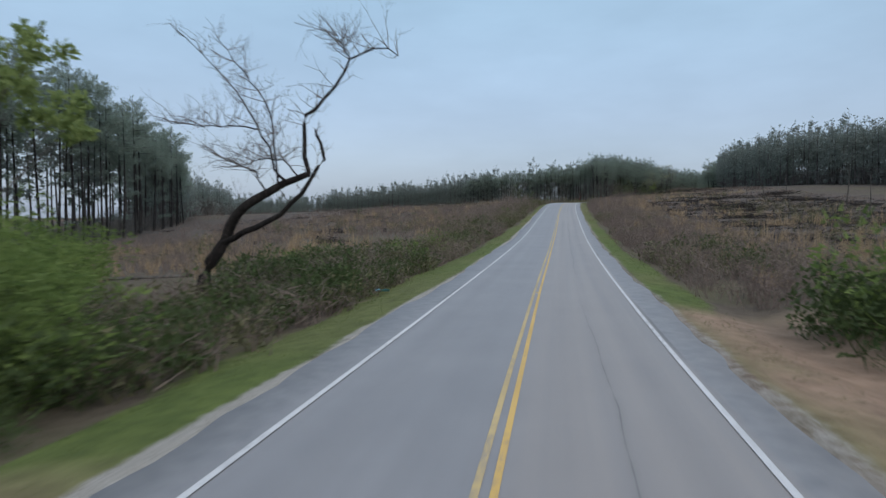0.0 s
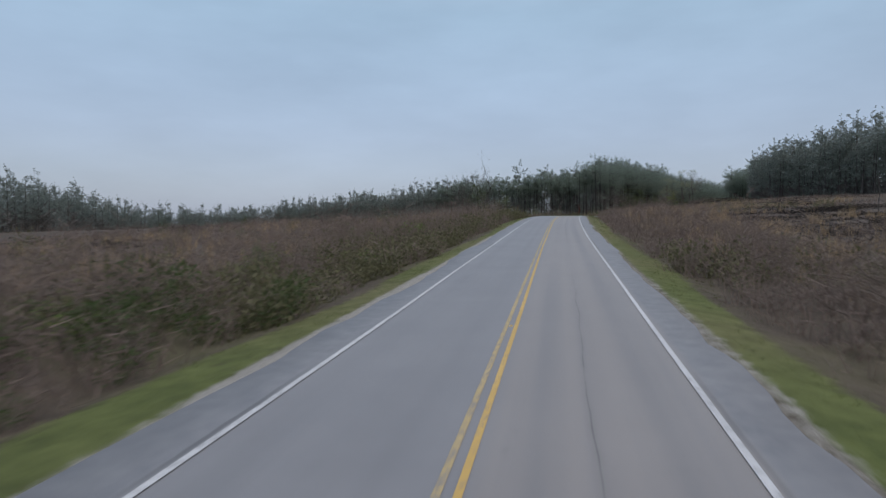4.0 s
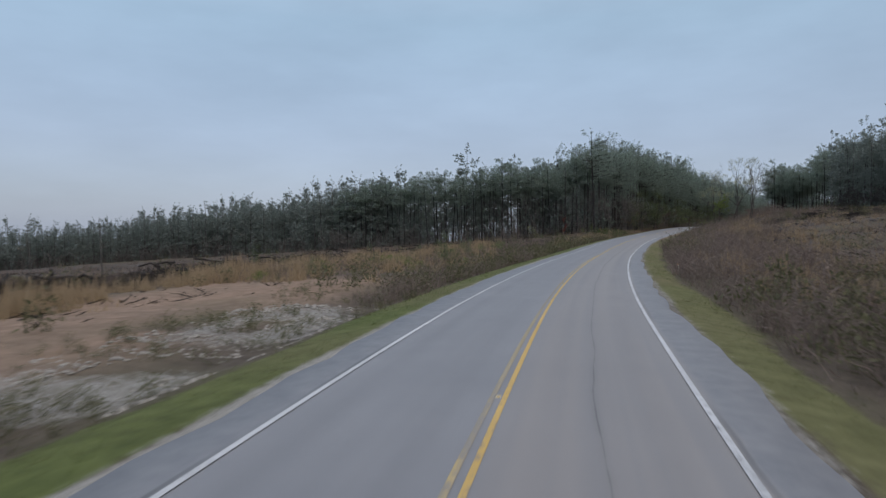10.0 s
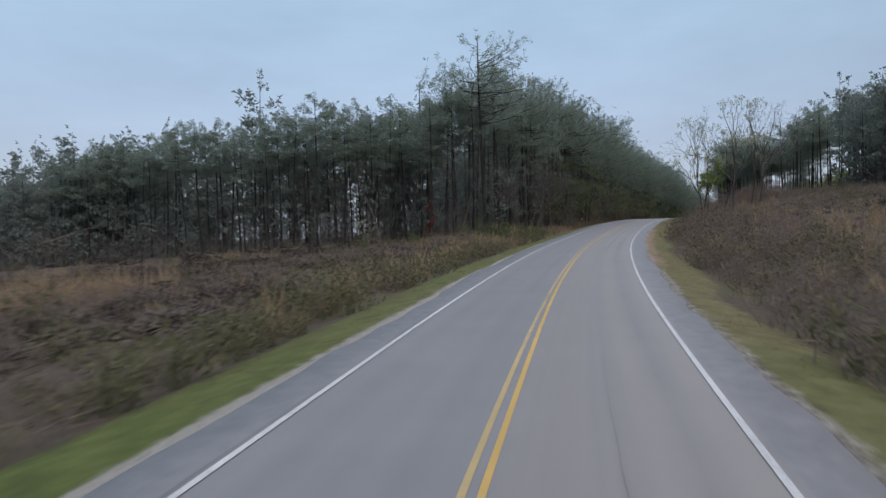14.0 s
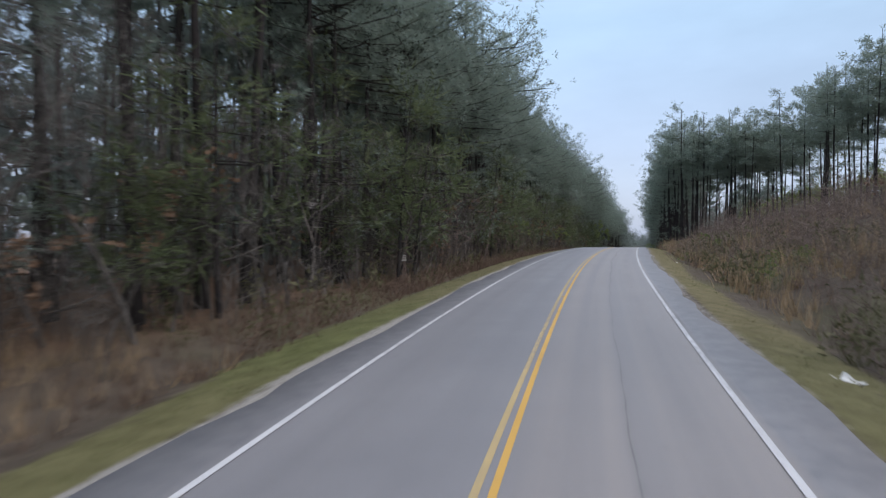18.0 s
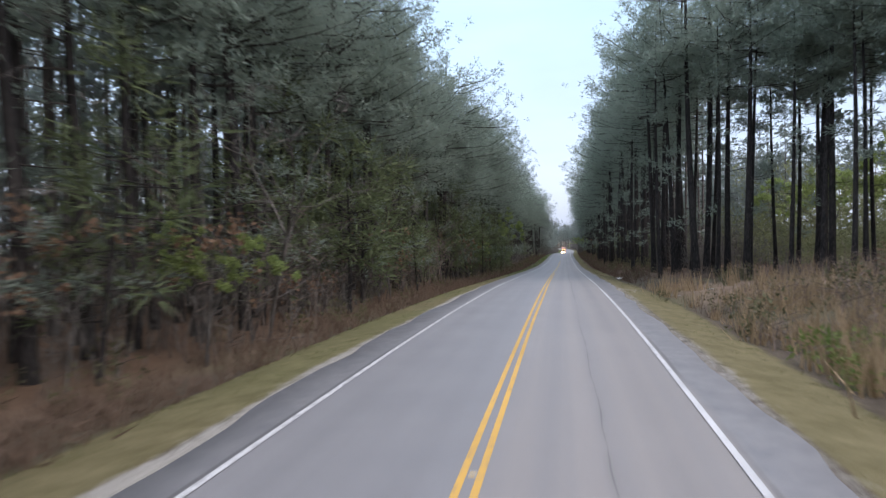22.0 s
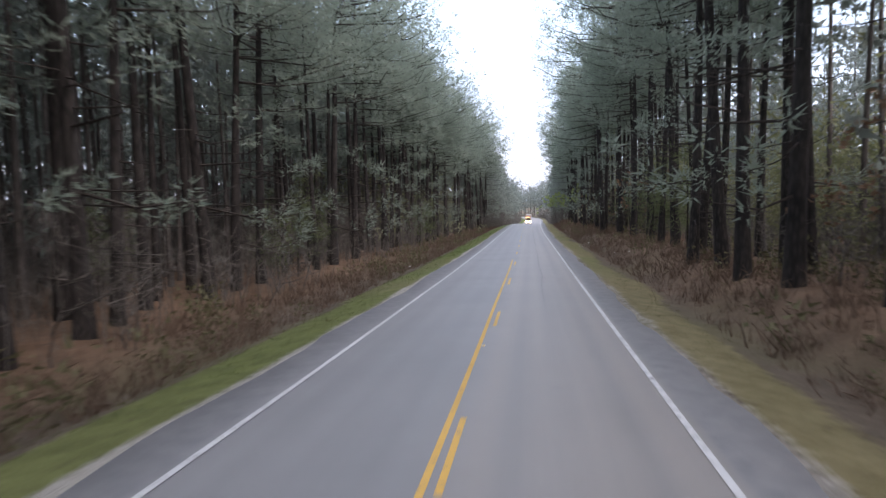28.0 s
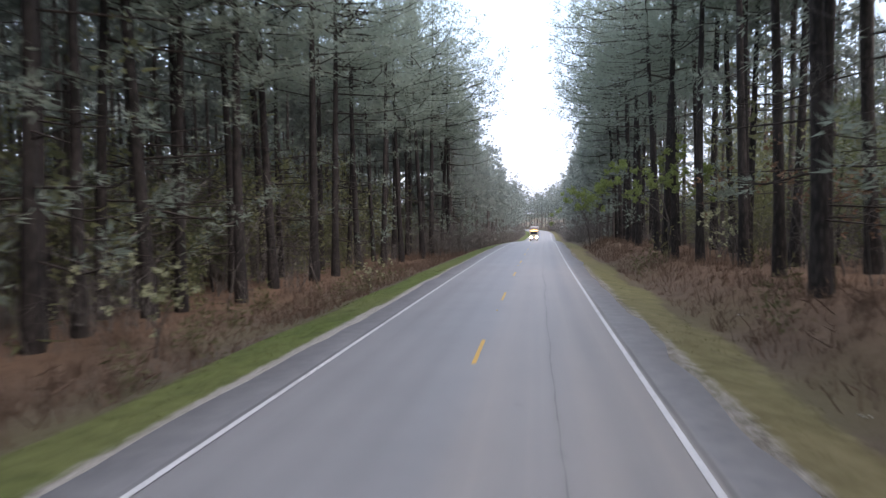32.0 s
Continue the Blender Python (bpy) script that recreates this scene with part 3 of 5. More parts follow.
put_zone("earth", earth * (0.75 + 0.5 * (blot(SG, DG, 2.0, 10) - 0.3)))
gravel = (1 - ease(AG, 4.85 + 0.5 * (blot(SG, DG * 0, 3.0, 11) - 0.5), 5.25)) * np.where(DG < 0, 0.82, 0.52) + 0.62 * spot(228, 252, -13.5, -7.8, 1.5) * ease(blot(SG, DG, 2.2, 12), 0.2, 0.6) + 0.7 * spot(536.5, 540, 5, 8, 0.8) * ease(blot(SG, DG, 1.5, 13), 0.4, 0.7)
put_zone("gravel", gravel)

pave_s = np.concatenate([np.arange(-50, 780, 1.0), np.arange(780, 1390, 4.0)])
ragged_l = EDGE_L + (blot(pave_s, 0, 1.7, 14) - 0.5) * 0.28 + (blot(pave_s, 0, 9.0, 15) - 0.5) * 0.3
ragged_r = EDGE_R + (blot(pave_s, 0, 1.9, 16) - 0.5) * 0.28 + (blot(pave_s, 0, 8.0, 17) - 0.5) * 0.3
cols = [ragged_l - 0.05, ragged_l] + [np.full(len(pave_s), c) for c in (-3.6, -1.8, 0.0, 1.8, 3.6)] + [ragged_r, ragged_r + 0.05]
deep = np.array([-0.14, 0.0, 0.012, 0.018, 0.02, 0.018, 0.012, 0.0, -0.14])
road_me, _, _ = strip("road", pave_s, np.stack(cols, 1), deep[None], M_asphalt)
road = tagged(new("road", road_me), "two-lane worn grey asphalt road with darker shoulders", "road", kind="structure")


def stripe(name, s0, s1, middle, width, material, label):
    s = np.arange(s0, s1 + 0.01, 1.0 if s1 - s0 > 20 else (s1 - s0) / 3)
    wob = (blot(s, 3, 14.0, 18 + int(middle * 10)) - 0.5) * 0.05
    off = np.stack([middle + wob - width / 2, middle + wob + width / 2], 1)
    me, _, _ = strip(name, s, off, 0.028, material, uv=False)
    return tagged(new(name, me), label, "road marking", kind="structure")


stripe("edge_line_left", -45, 1380, -3.6, 0.115, M_edge_paint, "worn white edge line painted on the asphalt")
stripe("edge_line_right", -45, 1380, 3.6, 0.115, M_edge_paint, "worn white edge line painted on the asphalt")
stripe("centre_line_left", -45, 232, -0.18, 0.105, M_yellow_faded, "solid yellow centre line, faded in places")
stripe("centre_line_left", 232, 266, -0.18, 0.105, M_yellow_gone, "yellow centre line, rubbed nearly away by tyres")
stripe("centre_line_left", 266, 486, -0.18, 0.105, M_yellow_faded, "solid yellow centre line, faded in places")
stripe("centre_line_left", 486, 682, -0.18, 0.105, M_yellow, "solid yellow centre line on worn asphalt")
stripe("centre_line_right", -45, 400, 0.05, 0.105, M_yellow_old, "solid yellow centre line, dulled by age")
stripe("centre_line_right", 400, 581, 0.05, 0.105, M_yellow, "solid yellow centre line on worn asphalt")
first = 664.82 - 12.19 * 6
for i in range(40):
    s = first + 12.19 * i
    ob = stripe("centre_dash", s, s + 3.05, 0.05 if s < 682 else -0.05, 0.105, M_yellow, "short yellow dash of the passing line")
    ob["group"] = "centre line dashes"

# ---------------------------------------------------------------- pines
def pine_arrays(seed, height, radius, crown_from, spread, limbs, sprays, needles, size, width, sides=8, low=0, side_bias=0.0, bare=False):
    """Wood and needles of one pine: a tall swaying trunk, crooked limbs that droop and lift at the tip, side branchlets with
    starry tufts of needles. low: dead or thin limbs below the crown; side_bias: how much the limbs favour -x, the open side."""
    rng = np.random.default_rng(seed)
    wood, limb, leaf = Heap(), Heap(), Heap()
    z = np.linspace(-0.4, height * 0.985, 5 if bare else 10)
    sway = np.stack([np.sin(z / height * 3 + rng.uniform(0, 6)), np.cos(z / height * 2.3 + rng.uniform(0, 6))], 1)
    sway = (sway - sway[0]) * radius * 1.1
    trunk = np.stack([sway[:, 0], sway[:, 1], z], 1)
    rad = radius * (1 - 0.86 * np.clip(z / height, 0, 1) ** 1.1)
    rad[0] *= 1.35
    wood.add(*tube(trunk, rad, sides))
    on = lambda h: np.array([np.interp(h, z, trunk[:, 0]), np.interp(h, z, trunk[:, 1]), h])
    lean = rng.uniform(0, 2 * math.pi)
    u_all = np.sort(rng.uniform(0, 1, limbs) * 0.6 + np.arange(limbs) / limbs * 0.4)
    for i in range(limbs + low):
        if i < limbs:
            u = u_all[i]
            h = height * (crown_from + (0.975 - crown_from) * u)
            shape = math.sqrt(max(0.10, 1 - ((u - 0.42) / 0.62) ** 2))
            reach = spread * shape * rng.uniform(0.55, 1.25)
        else:
            h = height * crown_from * rng.uniform(0.25, 0.98)
            u, reach = 0.0, spread * rng.uniform(0.35, 0.8)
        a = rng.uniform(0, 2 * math.pi)
        if rng.uniform() < 0.25:
            a = lean + rng.normal() * 0.6
        if side_bias and rng.uniform() < side_bias:
            a = math.pi + rng.normal() * 0.7
        out = np.array([math.cos(a), math.sin(a), 0.0])
        aside = np.array([-out[1], out[0], 0.0])
        p0 = on(h)
        lift, sag, bow = reach * (0.05 + 0.85 * u ** 2 + rng.normal() * 0.08), reach * rng.uniform(0.02, 0.14) * (1 - u), reach * rng.normal() * 0.12
        path = lambda k: p0 + out * reach * k + aside * bow * math.sin(k * 3.0) + np.array([0, 0, lift * k * k - sag * math.sin(k * 3.14)])
        pts = np.array([path(k) for k in (0, 0.35, 0.7, 1.0)])
        r0 = max(0.010, 0.0095 * reach)
        if not bare:
            limb.add(*(tube(pts, r0 * np.array([1.4, 0.9, 0.55, 0.2]), 3) if i % 2 == 0 else tube(pts[[0, 2, 3]], r0 * np.array([1.2, 0.7, 0.2]), 3)))
        if i >= limbs and rng.uniform() < 0.62:
            continue
        count = sprays if i < limbs else max(2, sprays // 2)
        along = 1.02 - 0.72 * rng.uniform(0, 1, count) ** 1.3
        side = rng.normal(size=count) * (0.13 + 0.26 * (1.02 - along)) * reach
        heart = np.array([path(k) for k in along]) + aside * side[:, None] + out * np.abs(side)[:, None] * 0.35
        heart[:, 2] += rng.normal(size=count) * 0.05 * reach + 0.04 * reach
        base = np.repeat(heart, needles, 0)
        ball = rng.normal(size=base.shape)
        ball /= np.linalg.norm(ball, axis=1)[:, None]
        if bare:        # seen from afar: round tufts of short sprays
            base = base + ball * size * [0.75, 0.75, 0.5]
            leaf.add(*blades(base, base + rng.normal(size=base.shape) * size * 0.6, width, rng))
            continue
        way = ball * [0.9, 0.9, 0.7] + out * 0.35 + [0, 0, 0.15]
        way /= np.linalg.norm(way, axis=1)[:, None]
        base = base + ball * size * 0.5
        leaf.add(*blades(base, base + way * size * rng.uniform(0.6, 1.25, (len(base), 1)), width, rng))
    tips = on(height * 0.962) + rng.normal(size=(max(4, sprays // 2), 3)) * [0.5, 0.5, 1.3] * spread * 0.15
    base = np.repeat(tips, needles, 0)
    ball = rng.normal(size=base.shape)
    ball /= np.linalg.norm(ball, axis=1)[:, None]
    base = base + ball * size * 0.35
    leaf.add(*blades(base, base + (ball + [0, 0, 0.35]) * size * 0.85, width, rng))
    return (wood.arrays(), leaf.arrays()) if bare else (wood.arrays(), limb.arrays(), leaf.arrays())


def tree_thing(name, wood, limb, leaf, m_wood, m_leaf, label, category="tree", group="", stem="trunk", crown="crown", m_limb=None):
    root = new(name)
    root.empty_display_size = 0.3
    part(stem, tri_mesh(stem, *wood, m_wood, smooth=True), root)
    part("branch_wood", tri_mesh("branch_wood", *limb, m_limb or m_wood, smooth=True), root)["kind"] = "stuff"
    part(crown, tri_mesh(crown, *leaf, m_leaf), root)["kind"] = "stuff"
    return tagged(root, label, category, group)


def stand(ob, s, d, turn=0.0, size=1.0, lean=(0.0, 0.0), sink=0.05):
    """The pose of a thing standing on the ground at a station."""
    p = ground_at(s, d)
    m = pose(p[0], p[1], p[2] - sink, lean[0], lean[1], turn - math.degrees(float(np.interp(s, RS, RH))))
    return m @ Matrix.Scale(size, 4)


def place(master, s, d, turn=0.0, size=1.0, lean=(0.0, 0.0), sink=0.05):
    ob = copy_thing(master, Matrix())
    ob.matrix_basis = stand(ob, s, d, turn, size, lean, sink)
    return ob


rng = np.random.default_rng(7)
edge_pines = []
for i in range(5):
    arrays = pine_arrays(100 + i, 24.0 + 1.0 * i, 0.235 + 0.015 * i, 0.27 + 0.04 * i, (4.9, 5.1, 5.3, 6.4, 6.8)[i], 42, 14, 11, 0.38, 0.085, low=10, side_bias=0.5)
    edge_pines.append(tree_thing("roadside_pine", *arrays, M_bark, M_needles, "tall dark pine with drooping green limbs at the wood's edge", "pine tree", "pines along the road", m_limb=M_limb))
wood_pines = []
for i in range(5):
    arrays = pine_arrays(200 + i, 25.0 + 0.8 * i, 0.225 + 0.015 * i, 0.44 + 0.03 * i, 4.2, 32, 13, 11, 0.38, 0.085, low=7, side_bias=0.25)
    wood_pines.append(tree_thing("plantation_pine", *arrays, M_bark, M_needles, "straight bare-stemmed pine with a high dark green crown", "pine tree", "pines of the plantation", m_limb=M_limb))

field_pines = []
for i in range(4):
    arrays = pine_arrays(230 + i, 26.0 + 0.8 * i, 0.22, 0.46 + 0.05 * i, 3.8, 26, 15, 10, 0.46, 0.115, low=6)
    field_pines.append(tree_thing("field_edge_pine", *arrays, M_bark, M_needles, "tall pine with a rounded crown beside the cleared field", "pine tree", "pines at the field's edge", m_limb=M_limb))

# trees known one by one: station, offset, size, kind
KNOWN = [(396, -17.0, 1.0, 4), (413, -15.5, 1.0, 1), (563.5, 10.4, 1.02, 12), (573, 11.5, 0.95, 11), (573, 9.3, 0.9, 10), (588, 10.4, 0.95, 13),
         (620, 10.2, 0.92, 10), (612, 9.7, 0.98, 14), (634, 10.2, 0.9, 10), (606, 10.3, 1.05, 13), (613.5, 12.3, 1.0, 12), (681, -18.1, 1.0, 10), (683, -16.1, 0.95, 11),
         (691, -17.6, 1.0, 12), (689, -20.8, 1.0, 13), (715, 12.6, 1.05, 12), (724, 11.7, 1.0, 13), (742, -15.2, 1.1, 3), (744.6, -15.5, 1.05, 12), (760.1, -17.2, 1.08, 13), (767.8, -18.6, 1.1, 4), (724.4, -16.3, 1.15, 4), (728.3, -16.7, 1.0, 11), (731.2, -16.0, 1.1, 14), (737.7, -15.7, 1.12, 3), (749, -15.5, 1.1, 4), (695.9, -16.5, 1.15, 3), (709, -16.2, 1.12, 4), (715, -16.8, 1.08, 12), (567.5, -15.4, 1.0, 11), (570.8, -15.0, 1.0, 13), (574.4, -14.3, 0.98, 3)]
near_spots = []
for s, d, size, kind in KNOWN:
    m = edge_pines[kind] if kind < 10 else wood_pines[kind - 10]
    place(m, s, d, 180 if d < 0 else 0, size, (0, 0))
    near_spots.append((s, d))


def free(s, d, gap):
    return all(abs(s - a) + abs(d - b) > gap for a, b in near_spots)


count = 0
for side in (-1, 1):
    s = 397.0 if side < 0 else 548.0
    while s < 815:
        s += rng.uniform(1.9, 3.3) * ((1.5 if s < 645 else 1.8) if side > 0 else 2.0 if s > 665 else 1.5 if s > 640 else 1.25 if s > 600 else 1.5 if s < 436 else 1.05)
        line = float(woods_left(s) if side < 0 else woods_right(s))
        dense = side < 0 and 436 < s < 600
        for row in range(2):
            d = line + side * (row * 3.4 + rng.uniform(0, 2.4))
            if not free(s, d, 1.6) or abs(d) > 32 or (side < 0 and s < 440 and row and rng.uniform() < 0.6):
                continue
            front = row == 0 and (dense or rng.uniform() < ((0.12 if s < 645 else 0.75) if side > 0 else 0.75))
            kinds = (edge_pines[2:] if s > 600 else edge_pines) if front else wood_pines
            turn = (180 if side < 0 else 0) + rng.normal() * (35 if row == 0 else 120)
            place(kinds[rng.integers(len(kinds))], s + rng.uniform(-0.8, 0.8), d, turn, rng.uniform(0.88, 1.06) * (1.13 if side > 0 else 0.98 if s < 600 else 1.14), (rng.normal() * 1.2, rng.normal() * 1.2))
            near_spots.append((s, d))
            count += 1
for ob in edge_pines + wood_pines:
    ob.matrix_basis = stand(ob, 412 + 9 * (edge_pines + wood_pines).index(ob), -23.5 - 1.1 * ((edge_pines + wood_pines).index(ob) % 3), 0)



def field_height(d):
    """How tall the woods behind the field grow, by offset."""
    return np.interp(-d, [17, 22, 28, 40, 55, 92, 150, 290], [26.5, 25.5, 22.0, 22.5, 22.5, 23, 21, 20])


for a in np.arange(0.0, 1.0, 0.028):      # the corner of the woods behind the field
    s0, d0 = np.interp(a, [0, 0.3, 0.6, 1], [401, 395, 394, 398]), np.interp(a, [0, 0.3, 0.6, 1], [-18.5, -38, -62, -105])
    for row in range(2):
        if rng.uniform() < 0.15:
            continue
        size = float(field_height(d0)) / 27.0 * rng.uniform(0.78, 1.0)
        place(field_pines[rng.integers(4)], s0 + row * 3.2 + rng.uniform(-1, 1), d0 + rng.uniform(-0.8, 0.8), rng.uniform(0, 360), size, (rng.normal() * 1.5, rng.normal() * 1.5))

for i, ob in enumerate(field_pines):
    ob.matrix_basis = stand(ob, 406, -30 - 6 * i, 40 * i, 0.85)

# ---------------------------------------------------------------- the woods behind: joined
far_kinds = []
for i in range(6):
    far_kinds.append(pine_arrays(300 + i, 24.0 + 1.2 * i, 0.2, 0.40 + 0.03 * i, 3.3, 22, 6, 4, 0.60, 0.42, sides=4, low=4, bare=True))
far_edge = [pine_arrays(320 + i, 20.0 + 2.0 * i, 0.2, 0.08 + 0.05 * i, 3.2, 28, 6, 4, 0.60, 0.42, sides=4, low=2, bare=True) for i in range(3)]


def turned(v, turn, size, p):
    c, s_ = math.cos(turn) * size[0], math.sin(turn) * size[0]
    return np.stack([v[:, 0] * c - v[:, 1] * s_ + p[0], v[:, 0] * s_ + v[:, 1] * c + p[1], v[:, 2] * size[1] + p[2]], 1)


class Woods:
    def __init__(self):
        self.wood, self.leaf = Heap(), Heap()

    def tree(self, s, d, size=1.0, edge=False, tall=0.0):
        size = tall / (22.0 if edge else 27.0) if tall else size
        w, l = far_edge[rng.integers(3)] if edge else far_kinds[rng.integers(6)]
        t, sz, p = rng.uniform(0, 6.28), (size * rng.uniform(0.85, 1.15), size * rng.uniform(0.86, 1.08)), ground_at(s, d)
        self.wood.add(turned(w[0], t, sz, p), w[1])
        self.leaf.add(turned(l[0], t, sz, p), l[1])

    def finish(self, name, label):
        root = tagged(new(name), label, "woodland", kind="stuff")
        # both materials carry the distance haze in their base colours
        part("trunks", self.wood.mesh("trunks", M_bark_hazed, True), root)
        part("canopy", self.leaf.mesh("canopy", M_hazed_needles), root)


woods = Woods()        # behind the nearest rows, along the road
for side in (-1, 1):
    for s in np.arange(400 if side < 0 else 552, 840, 3.4):
        line = float(woods_left(s) if side < 0 else woods_right(s))
        for row in range(2, (7 if s > 640 else 6) if side < 0 else 4):
            if rng.uniform() < (0.2 if side < 0 else 0.5 if s > 595 else 0.72) or (side < 0 and s < 440 and (row > 3 or rng.uniform() < 0.6)):
                continue
            d = line + side * (7.5 + (row - 2) * 3.6 + rng.uniform(-1, 1))
            woods.tree(s + rng.uniform(-1.2, 1.2), d, rng.uniform(0.92, 1.08))
for side, s0 in ((-1, 440), (1, 556)):
    for s in np.arange(s0, 860, 3.6):
        line = float(woods_left(s) if side < 0 else woods_right(s))
        for row in range(2 if side < 0 else int(s > 605)):
            woods.tree(s + rng.uniform(-1.2, 1.2), line + side * (26.5 + row * 4 + rng.uniform(-1, 1)), rng.uniform(0.85, 1.0), edge=True)
for side, s0, rows in ((-1, 436, (46, 60)), (-1, 580, (36, 53)), (1, 610, (40, 52))):      # deep in the woods
    for away in rows:
        for s in np.arange(s0, 880, 4.8):
            woods.tree(s + rng.uniform(-1.5, 1.5), side * (away + rng.uniform(-3, 3)), rng.uniform(0.85, 1.0))
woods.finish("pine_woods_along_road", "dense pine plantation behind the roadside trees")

woods = Woods()        # both sides of the road further on
for side in (-1, 1):
    for s in np.concatenate([np.arange(816, 930, 4.4), np.arange(930, 1330, 11.0)]):
        line = float(woods_left(s) if side < 0 else woods_right(s))
        for row in range(0, 3):
            woods.tree(s + rng.uniform(-1.2, 1.2), line + side * (row * 3.6 + rng.uniform(0, 2)), rng.uniform(0.95, 1.12), edge=row < 2)
for d in np.arange(-34, 35, 3.5):
    woods.tree(1335 + rng.uniform(-5, 5), d)
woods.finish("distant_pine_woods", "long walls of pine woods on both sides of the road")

woods = Woods()        # edge of the woods beyond the cleared field
for a in np.arange(0, 1, 0.0085):
    s0 = np.interp(a, [0, 0.25, 1], [402, 396, 418])
    d0 = np.interp(a, [0, 0.25, 1], [-19, -62, -262])
    for row in range(5 if a > 0.33 else 2 * (d0 < -34)):
        tall = float(field_height(d0)) * rng.uniform(0.78, 1.0 if a < 0.33 else 1.1)
        woods.tree(s0 + (0 if a > 0.33 else 11) + row * 3.6 + rng.uniform(-1.5, 1.5), d0 + rng.uniform(-1.4, 1.4), 1.0, rng.uniform() < 0.85, tall)
for d0 in np.arange(-36, -116, -1.1):
    woods.tree(rng.uniform(412, 452), d0 + rng.uniform(-1, 1), 1.0, True, rng.uniform(13, 17))
woods.finish("pine_woods_behind_field", "dark pine woods standing behind the cleared field")

def start_edge(a):
    """Edge of the woods beside the start: station, offset and height of the trees along it."""
    k = [0, 0.3, 0.5, 0.57, 0.62, 0.74, 1]
    return np.interp(a, k, [38, 110, 152, 168, 176, 202, 275]), np.interp(a, k, [-58, -76, -94, -103, -109, -127, -164]), np.interp(a, k, [27, 26, 23, 20.5, 17.5, 17, 15.5])


for a in np.arange(0.10, 0.78, 0.017):
    s0, d0, tall = start_edge(a)
    for row in range(2):
        if row and rng.uniform() < 0.5:
            continue
        place(field_pines[rng.integers(4)], s0 - row + rng.uniform(-1.5, 1.5), d0 + 1.5 - row * 3 + rng.uniform(-1, 1), rng.uniform(0, 360), tall / 27 * rng.uniform(0.82, 1.06), (rng.normal() * 1.2, rng.normal() * 1.2))

woods = Woods()        # far left, beside the start, and the low far tree line
for a in np.arange(0, 1, 0.010):
    s0, d0, tall = start_edge(a)
    for row in range(3 if a > 0.45 else 1):
        woods.tree(s0 - (row if a > 0.45 else 5) * 1.0 + rng.uniform(-1.5, 1.5), d0 - (row * 3.5 + 1.5 if a > 0.45 else 6) + rng.uniform(-1.4, 1.4), 1.0, rng.uniform() < (0.25 if a < 0.6 else 0.7), tall * rng.uniform(0.78, 1.04))
for a in np.arange(0, 1, 0.011):
    s0, d0 = np.interp(a, [0, 1], [262, 430]), np.interp(a, [0, 1], [-182, -275])
    for row in range(3):
        woods.tree(s0 + rng.uniform(-2, 2), d0 - row * 4 + rng.uniform(-2, 2), 1.0, True, (15 + 4 * a) * rng.uniform(0.8, 1.15))
woods.finish("pine_woods_far_left_of_field", "line of pine woods round the edge of the cleared field")

woods = Woods()        # on the rise beyond the cutover on the other side
for a in np.arange(0, 1, 0.0075):
    s0 = np.interp(a, [0, 0.12, 0.3, 0.5, 1], [556, 540, 480, 400, 180])
    d0 = float(woods_right(s0))
    for row in range(4):
        if a < 0.3:
            if rng.uniform() < 0.40:
                place(field_pines[rng.integers(4)], s0 + row * 2 + rng.uniform(-2, 2), d0 + row * 3.6 + rng.uniform(-1.6, 1.6), rng.uniform(0, 360), rng.uniform(0.86, 1.0), (rng.normal() * 1.2, rng.normal() * 1.2))
            continue
        woods.tree(s0 + row * 1.2 + rng.uniform(-1.6, 1.6), d0 + row * 3.6 + rng.uniform(-1.4, 1.4), 1.0, rng.uniform() < 0.7, 23 * rng.uniform(0.8, 1.12))
woods.finish("pine_woods_on_rise", "pine woods along the top of the cleared rise")


# ---------------------------------------------------------------- brush, sedge and grass: joined
def clump(seed, stems, height, foot, lean, twigs, width, leaf=0.0):
    """One tuft of stems with side twigs; blades of one triangle each."""
    r = np.random.default_rng(seed)
    base = np.stack([r.normal(size=stems) * foot, r.normal(size=stems) * foot, np.full(stems, -0.08)], 1)
    tip = base + np.stack([r.normal(size=stems) * lean, r.normal(size=stems) * lean, height * r.uniform(0.5, 1.1, stems)], 1)
    b, t, w = [base], [tip], [np.full(stems, width)]
    for _ in range(twigs):
        k = r.uniform(0.3, 0.95, (stems, 1))
        p = base + (tip - base) * k
        b.append(p)
        t.append(p + np.stack([r.normal(size=stems), r.normal(size=stems), r.uniform(0.2, 1.2, stems)], 1) * height * 0.24)
        w.append(np.full(stems, width * (0.8 + leaf)))
    return blades(np.concatenate(b), np.concatenate(t), np.concatenate(w), r)


def scatter(name, label, category, kinds, spots, material, lo=0.7, hi=1.3):
    """Many tufts as one mesh."""
    heap = Heap()
    s, d = spots
    p = ground_at(s, d)
    lump = 0.45 + 0.75 * blot(s, d, 2.6, 45) + 0.35 * blot(s, d, 7.0, 54)
    for i in range(len(s)):
        v, t = kinds[rng.integers(len(kinds))]
        k = rng.uniform(lo, hi) * lump[i]
        heap.add(turned(v, rng.uniform(0, 6.28), (k, k * rng.uniform(0.8, 1.2)), p[i]), t)
    return tagged(new(name, heap.mesh(name, material)), label, category, kind="stuff")


def sow(s0, s1, near, far, per, side, keep=None):
    """Random spots in a band beside the road: near and far are offsets or functions of the station."""
    n = int((s1 - s0) * 40 * per)
    s = rng.uniform(s0, s1, n)
    a = near(s) if callable(near) else np.full(n, float(near))
    b = far(s) if callable(far) else np.full(n, float(far))
    u = rng.uniform(0, 1, n)
    d = a + (b - a) * u
    ok = rng.uniform(0, 40, n) < (b - a)
    if keep is not None:
        ok &= keep(s, d)
    return s[ok], d[ok] * side


